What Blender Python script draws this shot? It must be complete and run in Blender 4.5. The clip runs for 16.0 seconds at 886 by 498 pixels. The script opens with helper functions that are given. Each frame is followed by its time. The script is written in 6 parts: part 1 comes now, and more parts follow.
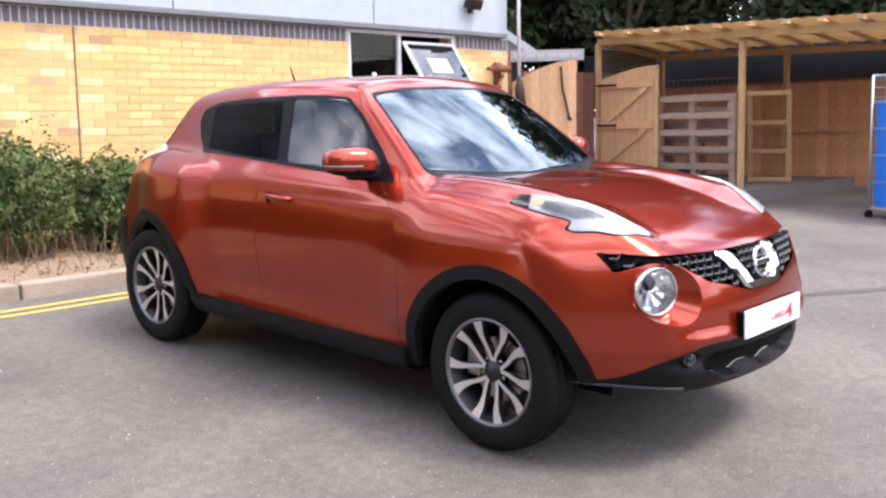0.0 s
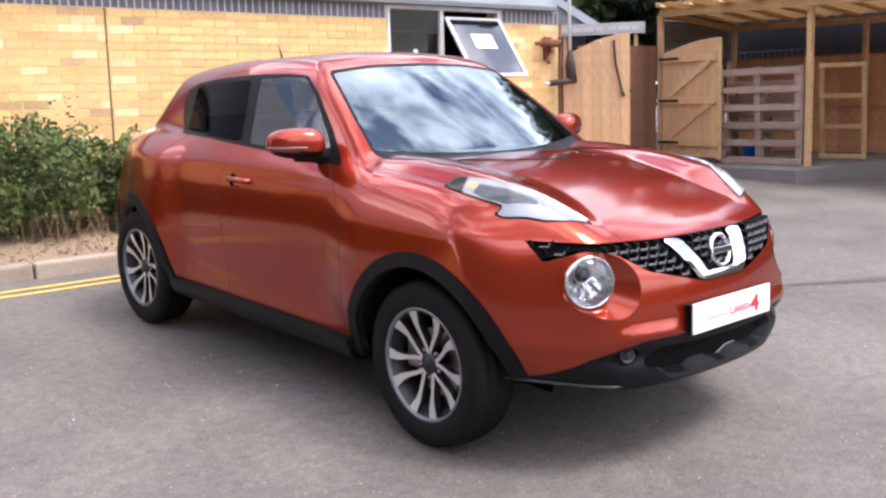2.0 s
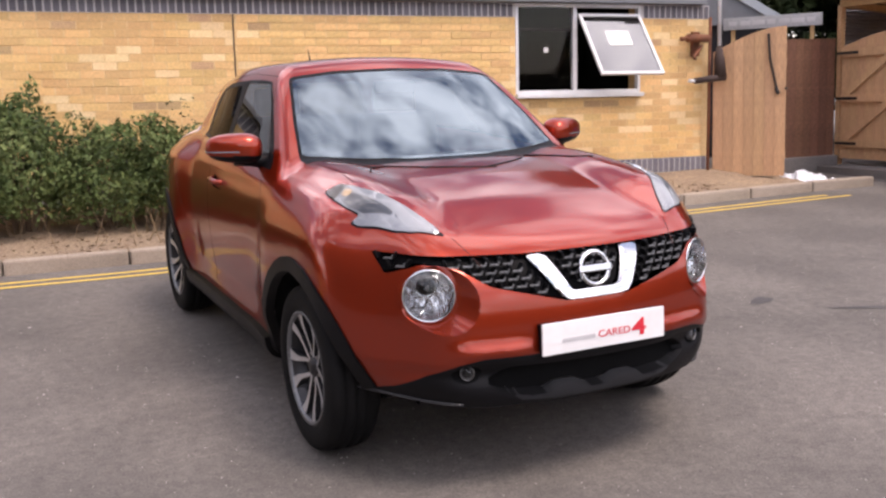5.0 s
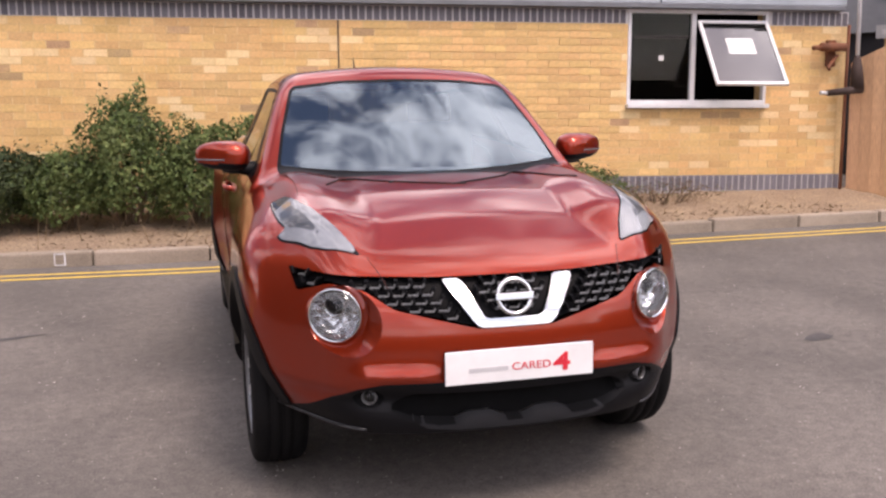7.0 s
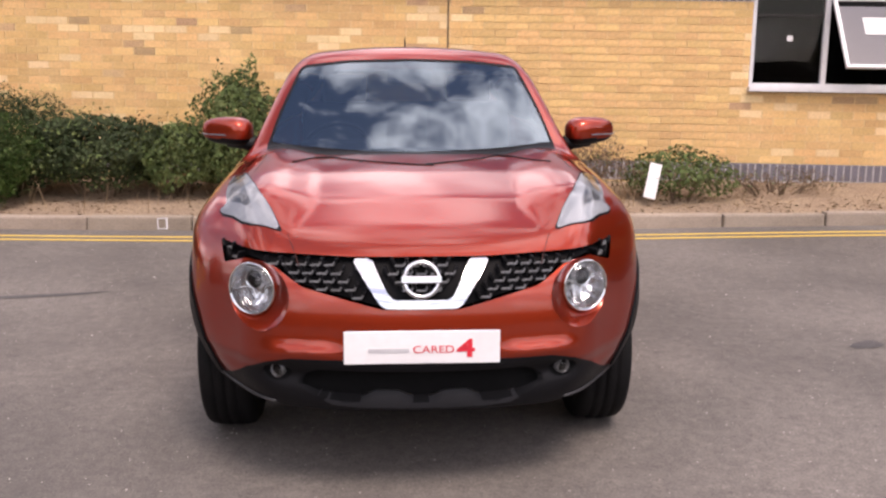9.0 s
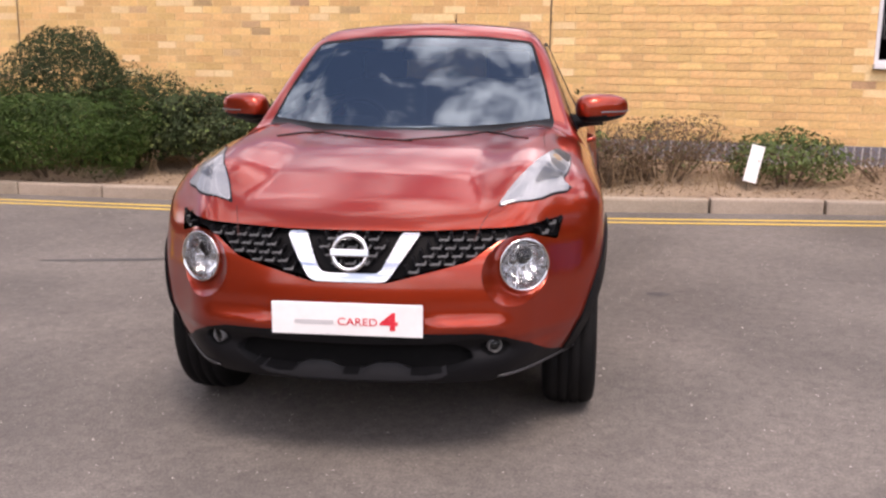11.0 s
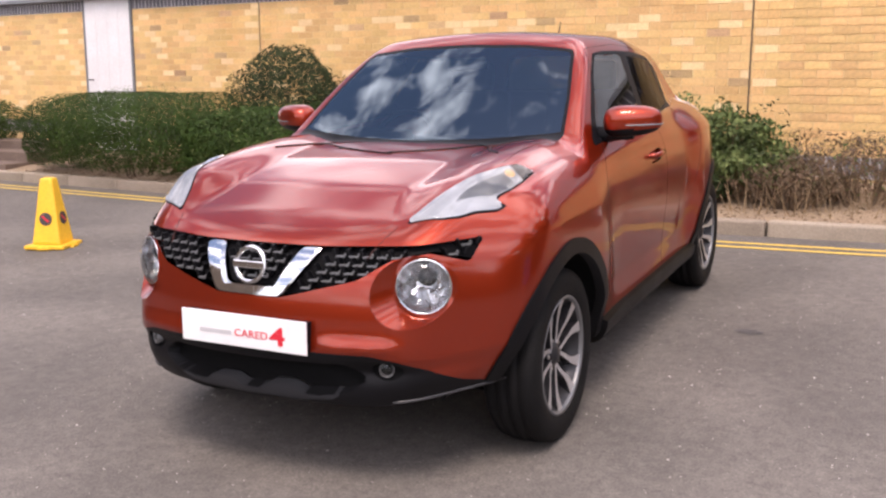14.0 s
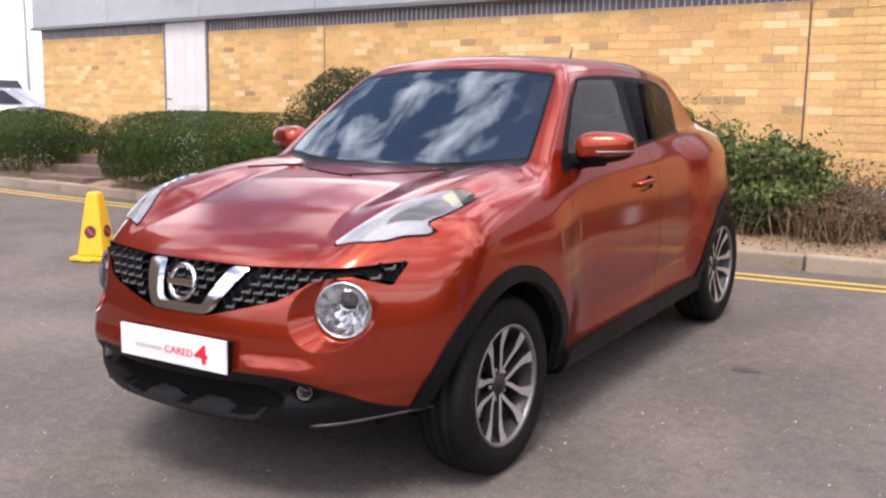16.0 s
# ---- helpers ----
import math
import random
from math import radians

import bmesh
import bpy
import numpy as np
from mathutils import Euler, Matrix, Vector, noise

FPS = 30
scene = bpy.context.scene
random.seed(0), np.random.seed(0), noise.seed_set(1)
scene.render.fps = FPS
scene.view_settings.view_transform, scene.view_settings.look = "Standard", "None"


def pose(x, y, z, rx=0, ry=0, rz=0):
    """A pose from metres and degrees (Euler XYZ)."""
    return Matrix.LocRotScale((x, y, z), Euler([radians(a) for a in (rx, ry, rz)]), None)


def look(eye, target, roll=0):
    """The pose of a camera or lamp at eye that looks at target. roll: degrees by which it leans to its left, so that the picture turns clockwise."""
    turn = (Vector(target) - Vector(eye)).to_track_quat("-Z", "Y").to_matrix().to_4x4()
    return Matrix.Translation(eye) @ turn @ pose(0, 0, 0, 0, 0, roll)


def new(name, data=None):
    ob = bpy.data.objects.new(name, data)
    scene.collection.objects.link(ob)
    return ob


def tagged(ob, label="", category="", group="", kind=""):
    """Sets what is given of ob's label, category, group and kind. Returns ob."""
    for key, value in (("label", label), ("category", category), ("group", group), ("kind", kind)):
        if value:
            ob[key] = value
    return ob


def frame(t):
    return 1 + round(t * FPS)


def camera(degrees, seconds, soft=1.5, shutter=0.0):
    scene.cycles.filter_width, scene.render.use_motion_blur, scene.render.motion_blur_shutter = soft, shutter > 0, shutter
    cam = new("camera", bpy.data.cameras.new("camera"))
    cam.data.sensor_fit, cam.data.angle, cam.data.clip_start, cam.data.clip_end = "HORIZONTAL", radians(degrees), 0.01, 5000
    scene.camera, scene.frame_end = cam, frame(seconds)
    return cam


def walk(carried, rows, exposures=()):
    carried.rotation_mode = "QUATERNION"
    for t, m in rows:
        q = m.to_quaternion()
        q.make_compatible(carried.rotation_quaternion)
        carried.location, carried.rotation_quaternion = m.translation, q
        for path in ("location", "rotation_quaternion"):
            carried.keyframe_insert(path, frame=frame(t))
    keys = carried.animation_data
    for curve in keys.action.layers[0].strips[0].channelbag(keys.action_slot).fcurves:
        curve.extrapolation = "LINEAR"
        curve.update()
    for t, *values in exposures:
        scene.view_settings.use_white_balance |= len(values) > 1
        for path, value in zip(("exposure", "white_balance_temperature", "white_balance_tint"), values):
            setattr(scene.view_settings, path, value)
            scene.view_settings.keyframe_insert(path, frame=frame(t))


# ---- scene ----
cam = camera(49.8, 16.0, soft=2.45)
PATH = [
    (0, (-3.434, -2.763, 1.369), (-2.138, -1.264, 1.097), -1.4),
    (0.5, (-3.355, -2.793, 1.366), (-2.107, -1.26, 1.063), -1.8),
    (1, (-3.166, -2.768, 1.37), (-1.939, -1.219, 1.063), -2.3),
    (1.5, (-2.999, -2.826, 1.377), (-1.79, -1.262, 1.075), -2.0),
    (2, (-2.8, -3.003, 1.356), (-1.672, -1.382, 1.043), -2.0),
    (2.5, (-2.604, -3.121, 1.35), (-1.562, -1.438, 1.066), -1.8),
    (3, (-2.38, -3.202, 1.363), (-1.383, -1.49, 1.082), -0.7),
    (3.5, (-2.16, -3.327, 1.356), (-1.254, -1.566, 1.078), -1.1),
    (6, (-1.106, -3.71, 1.369), (-0.603, -1.798, 1.069), -0.7),
    (6.5, (-0.864, -3.697, 1.378), (-0.468, -1.758, 1.094), 0.1),
    (7, (-0.624, -3.76, 1.383), (-0.328, -1.803, 1.091), -0.9),
    (7.5, (-0.361, -3.84, 1.395), (-0.167, -1.872, 1.093), -0.2),
    (8, (-0.127, -3.797, 1.384), (-0.025, -1.823, 1.08), -0.5),
    (8.5, (0.097, -3.815, 1.393), (0.092, -1.84, 1.075), -0.3),
    (11, (1.159, -3.688, 1.375), (0.681, -1.783, 1.0), 0.0),
    (11.5, (1.335, -3.603, 1.353), (0.767, -1.72, 0.991), -0.1),
    (12, (1.545, -3.475, 1.368), (0.908, -1.612, 1.017), 0.5),
    (12.5, (1.795, -3.377, 1.347), (1.042, -1.554, 1.016), -1.4),
    (13, (2.037, -3.269, 1.348), (1.164, -1.502, 1.011), 0.0),
    (13.5, (2.209, -3.098, 1.343), (1.221, -1.394, 1.0), 0.1),
    (14, (2.363, -2.97, 1.354), (1.278, -1.326, 1.01), -0.6),
    (14.5, (2.493, -2.852, 1.331), (1.338, -1.259, 0.972), 0.9),
    (15, (2.617, -2.818, 1.341), (1.386, -1.282, 0.988), -0.5),
    (15.5, (2.713, -2.717, 1.337), (1.476, -1.18, 1.006), -1.7),
    (16, (2.802, -2.592, 1.351), (1.542, -1.067, 1.055), 0.2),
]
walk(cam, [(t, look(eye, target, roll)) for t, eye, target, roll in PATH], [(0.0, 1.13, 6380, 18), (1.5, 1.09, 6380, 18), (3.5, 0.56, 6540, 20), (7.0, 0.35, 7030, 25), (12.0, 0.47, 7020, 25), (16.0, 0.57, 6820, 22)])

# ---- light ----
SUN_DIR = Vector((0.30, -0.50, 1.0)).normalized()
world = bpy.data.worlds.new("sky")
scene.world = world
world.use_nodes = True
wn, wl = world.node_tree.nodes, world.node_tree.links
wn.clear()
w_out, w_bg, w_sky = wn.new("ShaderNodeOutputWorld"), wn.new("ShaderNodeBackground"), wn.new("ShaderNodeTexSky")
w_sky.sky_type, w_sky.sun_disc = "NISHITA", False
w_sky.sun_elevation = math.asin(SUN_DIR.z)
w_sky.sun_rotation = math.atan2(SUN_DIR.x, SUN_DIR.y)
w_sky.air_density, w_sky.dust_density = 1.2, 2.0
w_co, w_map, w_noise, w_ramp, w_mix = (wn.new("ShaderNodeTexCoord"), wn.new("ShaderNodeMapping"), wn.new("ShaderNodeTexNoise"),
                                       wn.new("ShaderNodeValToRGB"), wn.new("ShaderNodeMix"))
w_map.inputs["Scale"].default_value = (1.0, 1.0, 1.6)
w_noise.inputs["Scale"].default_value, w_noise.inputs["Detail"].default_value = 5.0, 9.0
w_noise.inputs["Roughness"].default_value, w_noise.inputs["Distortion"].default_value = 0.58, 0.35
w_ramp.color_ramp.elements[0].position, w_ramp.color_ramp.elements[1].position = 0.445, 0.665
w_mix.data_type = "RGBA"
w_mix.inputs[7].default_value = (20.0, 20.0, 20.3, 1)
wl.new(w_co.outputs["Generated"], w_map.inputs["Vector"])
wl.new(w_map.outputs[0], w_noise.inputs["Vector"])
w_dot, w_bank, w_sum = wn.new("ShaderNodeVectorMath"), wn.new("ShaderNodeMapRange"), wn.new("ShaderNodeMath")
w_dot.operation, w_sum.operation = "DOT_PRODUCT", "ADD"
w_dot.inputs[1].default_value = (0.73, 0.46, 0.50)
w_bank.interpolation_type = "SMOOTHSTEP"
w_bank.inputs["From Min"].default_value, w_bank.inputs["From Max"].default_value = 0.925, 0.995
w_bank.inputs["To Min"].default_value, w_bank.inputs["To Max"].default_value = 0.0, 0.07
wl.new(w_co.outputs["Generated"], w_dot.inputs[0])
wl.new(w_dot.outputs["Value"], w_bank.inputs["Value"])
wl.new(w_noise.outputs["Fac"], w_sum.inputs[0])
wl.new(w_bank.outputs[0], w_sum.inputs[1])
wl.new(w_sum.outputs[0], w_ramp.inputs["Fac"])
w_sep, w_low, w_max = wn.new("ShaderNodeSeparateXYZ"), wn.new("ShaderNodeMapRange"), wn.new("ShaderNodeMath")
w_low.inputs["From Min"].default_value, w_low.inputs["From Max"].default_value = 0.05, 0.5
w_low.inputs["To Min"].default_value, w_low.inputs["To Max"].default_value = 0.14, 0.0
w_max.operation = "MAXIMUM"
wl.new(w_co.outputs["Generated"], w_sep.inputs[0])
wl.new(w_sep.outputs["Z"], w_low.inputs["Value"])
wl.new(w_low.outputs[0], w_max.inputs[0])
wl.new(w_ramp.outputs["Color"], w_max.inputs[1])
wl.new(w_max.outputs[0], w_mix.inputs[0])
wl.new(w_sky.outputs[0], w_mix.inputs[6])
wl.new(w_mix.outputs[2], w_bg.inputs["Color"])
w_bg.inputs["Strength"].default_value = 0.145
wl.new(w_bg.outputs[0], w_out.inputs["Surface"])

sun = new("sun", bpy.data.lights.new("sun", "SUN"))
sun.data.energy, sun.data.angle, sun.data.color = 1.9, radians(20), (1.0, 0.93, 0.83)
sun.matrix_world = look((0, 0, 30), Vector((0, 0, 30)) - SUN_DIR)


# ---- materials ----
def material(name, colour, rough=0.7, metal=0.0, second=None, scale=3.0, fine=60.0, mix=0.5, bump=0.0, coat=0.0, contrast=0.25,
             random_spread=0.0, island=False, stretch=(1, 1, 1), spec=0.5, edge=None):
    """A principled material with large and fine variation in colour, roughness and relief."""
    m = bpy.data.materials.new(name)
    m.use_nodes = True
    n, l = m.node_tree.nodes, m.node_tree.links
    b = n["Principled BSDF"]
    b.inputs["Metallic"].default_value, b.inputs["Roughness"].default_value = metal, rough
    b.inputs["Coat Weight"].default_value, b.inputs["Coat Roughness"].default_value = coat, 0.04
    b.inputs["Coat IOR"].default_value = 1.5
    b.inputs["Specular IOR Level"].default_value = spec
    if edge:
        b.inputs["Specular Tint"].default_value = (*edge, 1)
    co, mp = n.new("ShaderNodeTexCoord"), n.new("ShaderNodeMapping")
    mp.inputs["Scale"].default_value = stretch
    l.new(co.outputs["Object"], mp.inputs["Vector"])
    big, small = n.new("ShaderNodeTexNoise"), n.new("ShaderNodeTexNoise")
    big.inputs["Scale"].default_value, big.inputs["Detail"].default_value = scale, 4
    small.inputs["Scale"].default_value, small.inputs["Detail"].default_value = fine, 3
    for t in (big, small):
        l.new(mp.outputs[0], t.inputs["Vector"])
    ramp = n.new("ShaderNodeValToRGB")
    ramp.color_ramp.elements[0].position, ramp.color_ramp.elements[1].position = 0.5 - contrast, 0.5 + contrast
    ramp.color_ramp.elements[0].color = (*colour, 1)
    ramp.color_ramp.elements[1].color = (*(second or [c * 0.8 for c in colour]), 1)
    l.new(big.outputs["Fac"], ramp.inputs["Fac"])
    hsv = n.new("ShaderNodeHueSaturation")
    l.new(ramp.outputs["Color"], hsv.inputs["Color"])
    mr = n.new("ShaderNodeMapRange")
    mr.inputs["To Min"].default_value, mr.inputs["To Max"].default_value = 1 - mix * 0.5, 1 + mix * 0.5
    mr.inputs["From Min"].default_value, mr.inputs["From Max"].default_value = 0.25, 0.75
    l.new(small.outputs["Fac"], mr.inputs["Value"])
    value = mr.outputs[0]
    if random_spread:
        src = n.new("ShaderNodeNewGeometry").outputs["Random Per Island"] if island else n.new("ShaderNodeObjectInfo").outputs["Random"]
        r2 = n.new("ShaderNodeMapRange")
        r2.inputs["To Min"].default_value, r2.inputs["To Max"].default_value = 1 - random_spread, 1 + random_spread
        l.new(src, r2.inputs["Value"])
        mul = n.new("ShaderNodeMath")
        mul.operation = "MULTIPLY"
        l.new(value, mul.inputs[0])
        l.new(r2.outputs[0], mul.inputs[1])
        value = mul.outputs[0]
        r3 = n.new("ShaderNodeMapRange")
        r3.inputs["To Min"].default_value, r3.inputs["To Max"].default_value = 0.5 - random_spread * 0.05, 0.5 + random_spread * 0.05
        frac = n.new("ShaderNodeMath")
        frac.operation = "MULTIPLY"
        frac.inputs[1].default_value = 7.31
        fr = n.new("ShaderNodeMath")
        fr.operation = "FRACT"
        l.new(src, frac.inputs[0])
        l.new(frac.outputs[0], fr.inputs[0])
        l.new(fr.outputs[0], r3.inputs["Value"])
        l.new(r3.outputs[0], hsv.inputs["Hue"])
    l.new(value, hsv.inputs["Value"])
    l.new(hsv.outputs["Color"], b.inputs["Base Color"])
    if bump:
        bp = n.new("ShaderNodeBump")
        bp.inputs["Strength"].default_value, bp.inputs["Distance"].default_value = bump, 0.01
        l.new(small.outputs["Fac"], bp.inputs["Height"])
        l.new(bp.outputs[0], b.inputs["Normal"])
    rr = n.new("ShaderNodeMapRange")
    rr.inputs["To Min"].default_value, rr.inputs["To Max"].default_value = max(rough - 0.1 * min(1, rough * 2), 0.0), min(rough + 0.1 * min(1, rough * 2), 1)
    l.new(big.outputs["Fac"], rr.inputs["Value"])
    l.new(rr.outputs[0], b.inputs["Roughness"])
    return m


def pane_material(name, tint, gloss=1.5, sheen=(1, 1, 1)):
    """A thin pane: see-through, tinted, with a mirror sheen that grows towards grazing angles."""
    m = bpy.data.materials.new(name)
    m.use_nodes = True
    n, l = m.node_tree.nodes, m.node_tree.links
    n.clear()
    out, mix, tr, gl, fr = (n.new("ShaderNodeOutputMaterial"), n.new("ShaderNodeMixShader"), n.new("ShaderNodeBsdfTransparent"),
                            n.new("ShaderNodeBsdfGlossy"), n.new("ShaderNodeFresnel"))
    tr.inputs["Color"].default_value = (*tint, 1)
    gl.inputs["Color"].default_value = (*sheen, 1)
    gl.inputs["Roughness"].default_value = 0.015
    fr.inputs["IOR"].default_value = gloss
    l.new(fr.outputs[0], mix.inputs[0])
    l.new(tr.outputs[0], mix.inputs[1])
    l.new(gl.outputs[0], mix.inputs[2])
    l.new(mix.outputs[0], out.inputs["Surface"])
    return m


M_ASPHALT = material("asphalt", (0.097, 0.087, 0.079), 0.85, second=(0.145, 0.130, 0.117), scale=0.9, fine=110, mix=0.7, bump=0.38, contrast=0.13)


def add_grain(m, scale, low, high, distance):
    """Coarse stones on a surface: a third scale of tone and relief."""
    n, l = m.node_tree.nodes, m.node_tree.links
    b = n["Principled BSDF"]
    colour, height = b.inputs["Base Color"].links[0].from_socket, b.inputs["Normal"].links[0].from_socket
    co, no, mr, mul, bp = (n.new("ShaderNodeTexCoord"), n.new("ShaderNodeTexNoise"), n.new("ShaderNodeMapRange"), n.new("ShaderNodeMix"), n.new("ShaderNodeBump"))
    no.inputs["Scale"].default_value, no.inputs["Detail"].default_value, no.inputs["Roughness"].default_value = scale, 6, 0.72
    mr.inputs["From Min"].default_value, mr.inputs["From Max"].default_value = 0.33, 0.67
    mr.inputs["To Min"].default_value, mr.inputs["To Max"].default_value = low, high
    mul.data_type, mul.blend_type = "RGBA", "MULTIPLY"
    mul.inputs[0].default_value = 1.0
    bp.inputs["Strength"].default_value, bp.inputs["Distance"].default_value = 0.5, distance
    l.new(co.outputs["Object"], no.inputs["Vector"])
    l.new(no.outputs["Fac"], mr.inputs["Value"])
    l.new(colour, mul.inputs[6])
    l.new(mr.outputs[0], mul.inputs[7])
    l.new(mul.outputs[2], b.inputs["Base Color"])
    l.new(no.outputs["Fac"], bp.inputs["Height"])
    l.new(height, bp.inputs["Normal"])
    l.new(bp.outputs[0], b.inputs["Normal"])


add_grain(M_ASPHALT, 17.0, 0.79, 1.21, 0.005)
M_GRIT = material("pale_grit", (0.42, 0.4, 0.37), 0.8, second=(0.3, 0.28, 0.26), scale=4, fine=60, mix=0.5, random_spread=0.3, island=True)
M_STEP = material("old_brick_step", (0.12, 0.085, 0.068), 0.9, second=(0.17, 0.125, 0.10), scale=5, fine=60, mix=0.6, bump=0.5)
M_BARK = material("dark_bark", (0.06, 0.045, 0.035), 0.95, second=(0.1, 0.08, 0.06), scale=5, fine=40, mix=0.6, bump=0.6)
M_BLUE_RIM = material("pale_blue_rim", (0.08, 0.28, 0.7), 0.4, scale=4, fine=30, mix=0.15)
M_SILVER_CAR = material("silver_car_paint", (0.30, 0.33, 0.40), 0.3, metal=0.3, scale=2, fine=60, mix=0.1, coat=1.0)
M_BLUE_CAR = material("dark_blue_car_paint", (0.03, 0.04, 0.1), 0.3, metal=0.3, scale=2, fine=60, mix=0.1, coat=1.0)
M_FAR_GLASS = material("blue_grey_car_glass", (0.05, 0.06, 0.09), 0.15, scale=3, fine=40, mix=0.2)
M_UNSEEN_WALL = material("unseen_wall_brown", (0.12, 0.085, 0.06), 0.9, second=(0.08, 0.06, 0.045), scale=0.6, fine=12, mix=0.5)
M_TAR = material("dark_tar", (0.055, 0.052, 0.052), 0.8, second=(0.08, 0.075, 0.075), scale=3, fine=120, mix=0.6, bump=0.4)
M_SOLDIER_ONE = material("blue_grey_brick_piece", (0.13, 0.125, 0.15), 0.8, second=(0.17, 0.16, 0.18), scale=4, fine=70, mix=0.4, bump=0.3, random_spread=0.2)
M_KERB = material("kerb_concrete", (0.36, 0.30, 0.24), 0.9, second=(0.26, 0.215, 0.17), scale=4, fine=90, mix=0.5, bump=0.3, random_spread=0.1)
M_SOIL = material("dry_soil", (0.22, 0.155, 0.105), 0.95, second=(0.31, 0.23, 0.15), scale=2.5, fine=45, mix=0.9, bump=0.9)
M_YELLOW = material("yellow_road_paint", (0.68, 0.46, 0.08), 0.7, second=(0.6, 0.42, 0.1), scale=5, fine=80, mix=0.6, bump=0.2)
M_BRICK = material("yellow_brick", (0.71, 0.475, 0.22), 0.85, second=(0.62, 0.385, 0.155), scale=1.8, fine=40, mix=0.3, bump=0.3, random_spread=0.13, island=True)
M_BRICK_ONE = material("yellow_brick_piece", (0.71, 0.475, 0.22), 0.85, second=(0.62, 0.385, 0.155), scale=1.8, fine=40, mix=0.3, bump=0.3, random_spread=0.13)
M_BRICK_BURNT = material("burnt_yellow_brick", (0.54, 0.36, 0.18), 0.9, second=(0.43, 0.28, 0.16), scale=7, fine=60, mix=0.5, bump=0.4, random_spread=0.2, island=True)
M_BRICK_PALE = material("pale_cream_brick", (0.80, 0.60, 0.34), 0.85, second=(0.74, 0.53, 0.27), scale=6, fine=50, mix=0.3, bump=0.3, random_spread=0.08, island=True)
M_SOLDIER = material("blue_grey_brick", (0.13, 0.125, 0.15), 0.8, second=(0.17, 0.16, 0.18), scale=4, fine=70, mix=0.4, bump=0.3, random_spread=0.2, island=True)
M_MORTAR = material("mortar", (0.64, 0.445, 0.215), 0.95, second=(0.70, 0.51, 0.27), scale=6, fine=90, mix=0.4, bump=0.4)
M_SEALANT = material("joint_sealant", (0.12, 0.085, 0.055), 0.9, scale=4, fine=60, mix=0.4)
M_MORTAR_GREY = material("grey_mortar", (0.42, 0.4, 0.4), 0.95, scale=6, fine=90, mix=0.4, bump=0.4)
M_MORTAR_PALE = material("pale_mortar", (0.62, 0.6, 0.6), 0.95, scale=6, fine=90, mix=0.4, bump=0.4)
M_CLAD = material("grey_cladding", (0.33, 0.37, 0.415), 0.45, second=(0.375, 0.415, 0.455), scale=1.2, fine=8, mix=0.12, metal=0.0)
M_CLAD_DARK = material("dark_cladding_flashing", (0.16, 0.17, 0.19), 0.5, scale=1.5, fine=8, mix=0.2)
M_WHITE_PAINT = material("white_paint", (0.74, 0.73, 0.75), 0.5, second=(0.66, 0.65, 0.66), scale=2.5, fine=30, mix=0.12)
M_WHITE_FRAME = material("white_frame", (0.72, 0.72, 0.74), 0.4, scale=4, fine=40, mix=0.1)
# near-black, so the unlit room's shade sits in the lining colour
M_DARK_ROOM = material("room_shade_black", (0.003, 0.003, 0.004), 0.9, scale=2, fine=20, mix=0.3)
M_PAPER = material("paper", (0.8, 0.8, 0.8), 0.8, scale=5, fine=30, mix=0.06)
M_WOOD = material("softwood_boards", (0.57, 0.35, 0.195), 0.75, second=(0.48, 0.285, 0.15), scale=3, fine=35, mix=0.4, bump=0.3, random_spread=0.09, stretch=(3, 3, 0.35))
M_TIMBER = material("shelter_timber", (0.54, 0.345, 0.175), 0.75, second=(0.44, 0.275, 0.135), scale=4, fine=40, mix=0.5, bump=0.3, random_spread=0.15)
M_PALLET = material("weathered_pallet_wood", (0.23, 0.155, 0.125), 0.85, second=(0.29, 0.21, 0.175), scale=5, fine=50, mix=0.5, bump=0.4, random_spread=0.2)
M_FENCE_DARK = material("brown_fence_boards", (0.52, 0.265, 0.138), 0.8, second=(0.42, 0.205, 0.10), scale=3, fine=40, mix=0.5, bump=0.3, random_spread=0.14)
# fence brown darkened: the shade behind the gates is in this colour
M_SHADED_BOARDS = material("shaded_fence_boards", (0.17, 0.08, 0.045), 0.8, second=(0.12, 0.056, 0.032), scale=3, fine=40, mix=0.5, bump=0.3, random_spread=0.14)
M_TIN = material("corrugated_sheet", (0.17, 0.165, 0.18), 0.5, second=(0.26, 0.25, 0.26), scale=3, fine=20, mix=0.3, metal=0.3)
# near-black for the shade sheet and the outbuilding walls
M_SHADE = material("flat_near_black", (0.016, 0.016, 0.02), 0.9, scale=3, fine=30, mix=0.4)
M_SLAB = material("concrete_slab", (0.13, 0.12, 0.115), 0.9, second=(0.17, 0.155, 0.148), scale=2, fine=60, mix=0.5, bump=0.4)
M_SIGN_FACE = material("weathered_sign_face", (0.42, 0.43, 0.45), 0.6, scale=3, fine=40, mix=0.3)
M_STEEL = material("galvanised_steel", (0.5, 0.52, 0.54), 0.4, metal=0.8, scale=6, fine=60, mix=0.3)
M_BLACK_STEEL = material("black_ironwork", (0.025, 0.022, 0.022), 0.55, scale=6, fine=60, mix=0.4, metal=0.3)
M_RUST = material("rusty_iron", (0.23, 0.075, 0.03), 0.8, second=(0.12, 0.05, 0.03), scale=8, fine=60, mix=0.6, bump=0.4)
M_BLUE = material("blue_plastic", (0.006, 0.14, 0.62), 0.4, second=(0.01, 0.18, 0.68), scale=4, fine=30, mix=0.15)
M_CONE = material("yellow_plastic", (0.85, 0.5, 0.03), 0.45, second=(0.78, 0.44, 0.03), scale=6, fine=50, mix=0.2)
M_CONE_DARK = material("dark_print", (0.06, 0.05, 0.05), 0.6, scale=6, fine=50, mix=0.3)
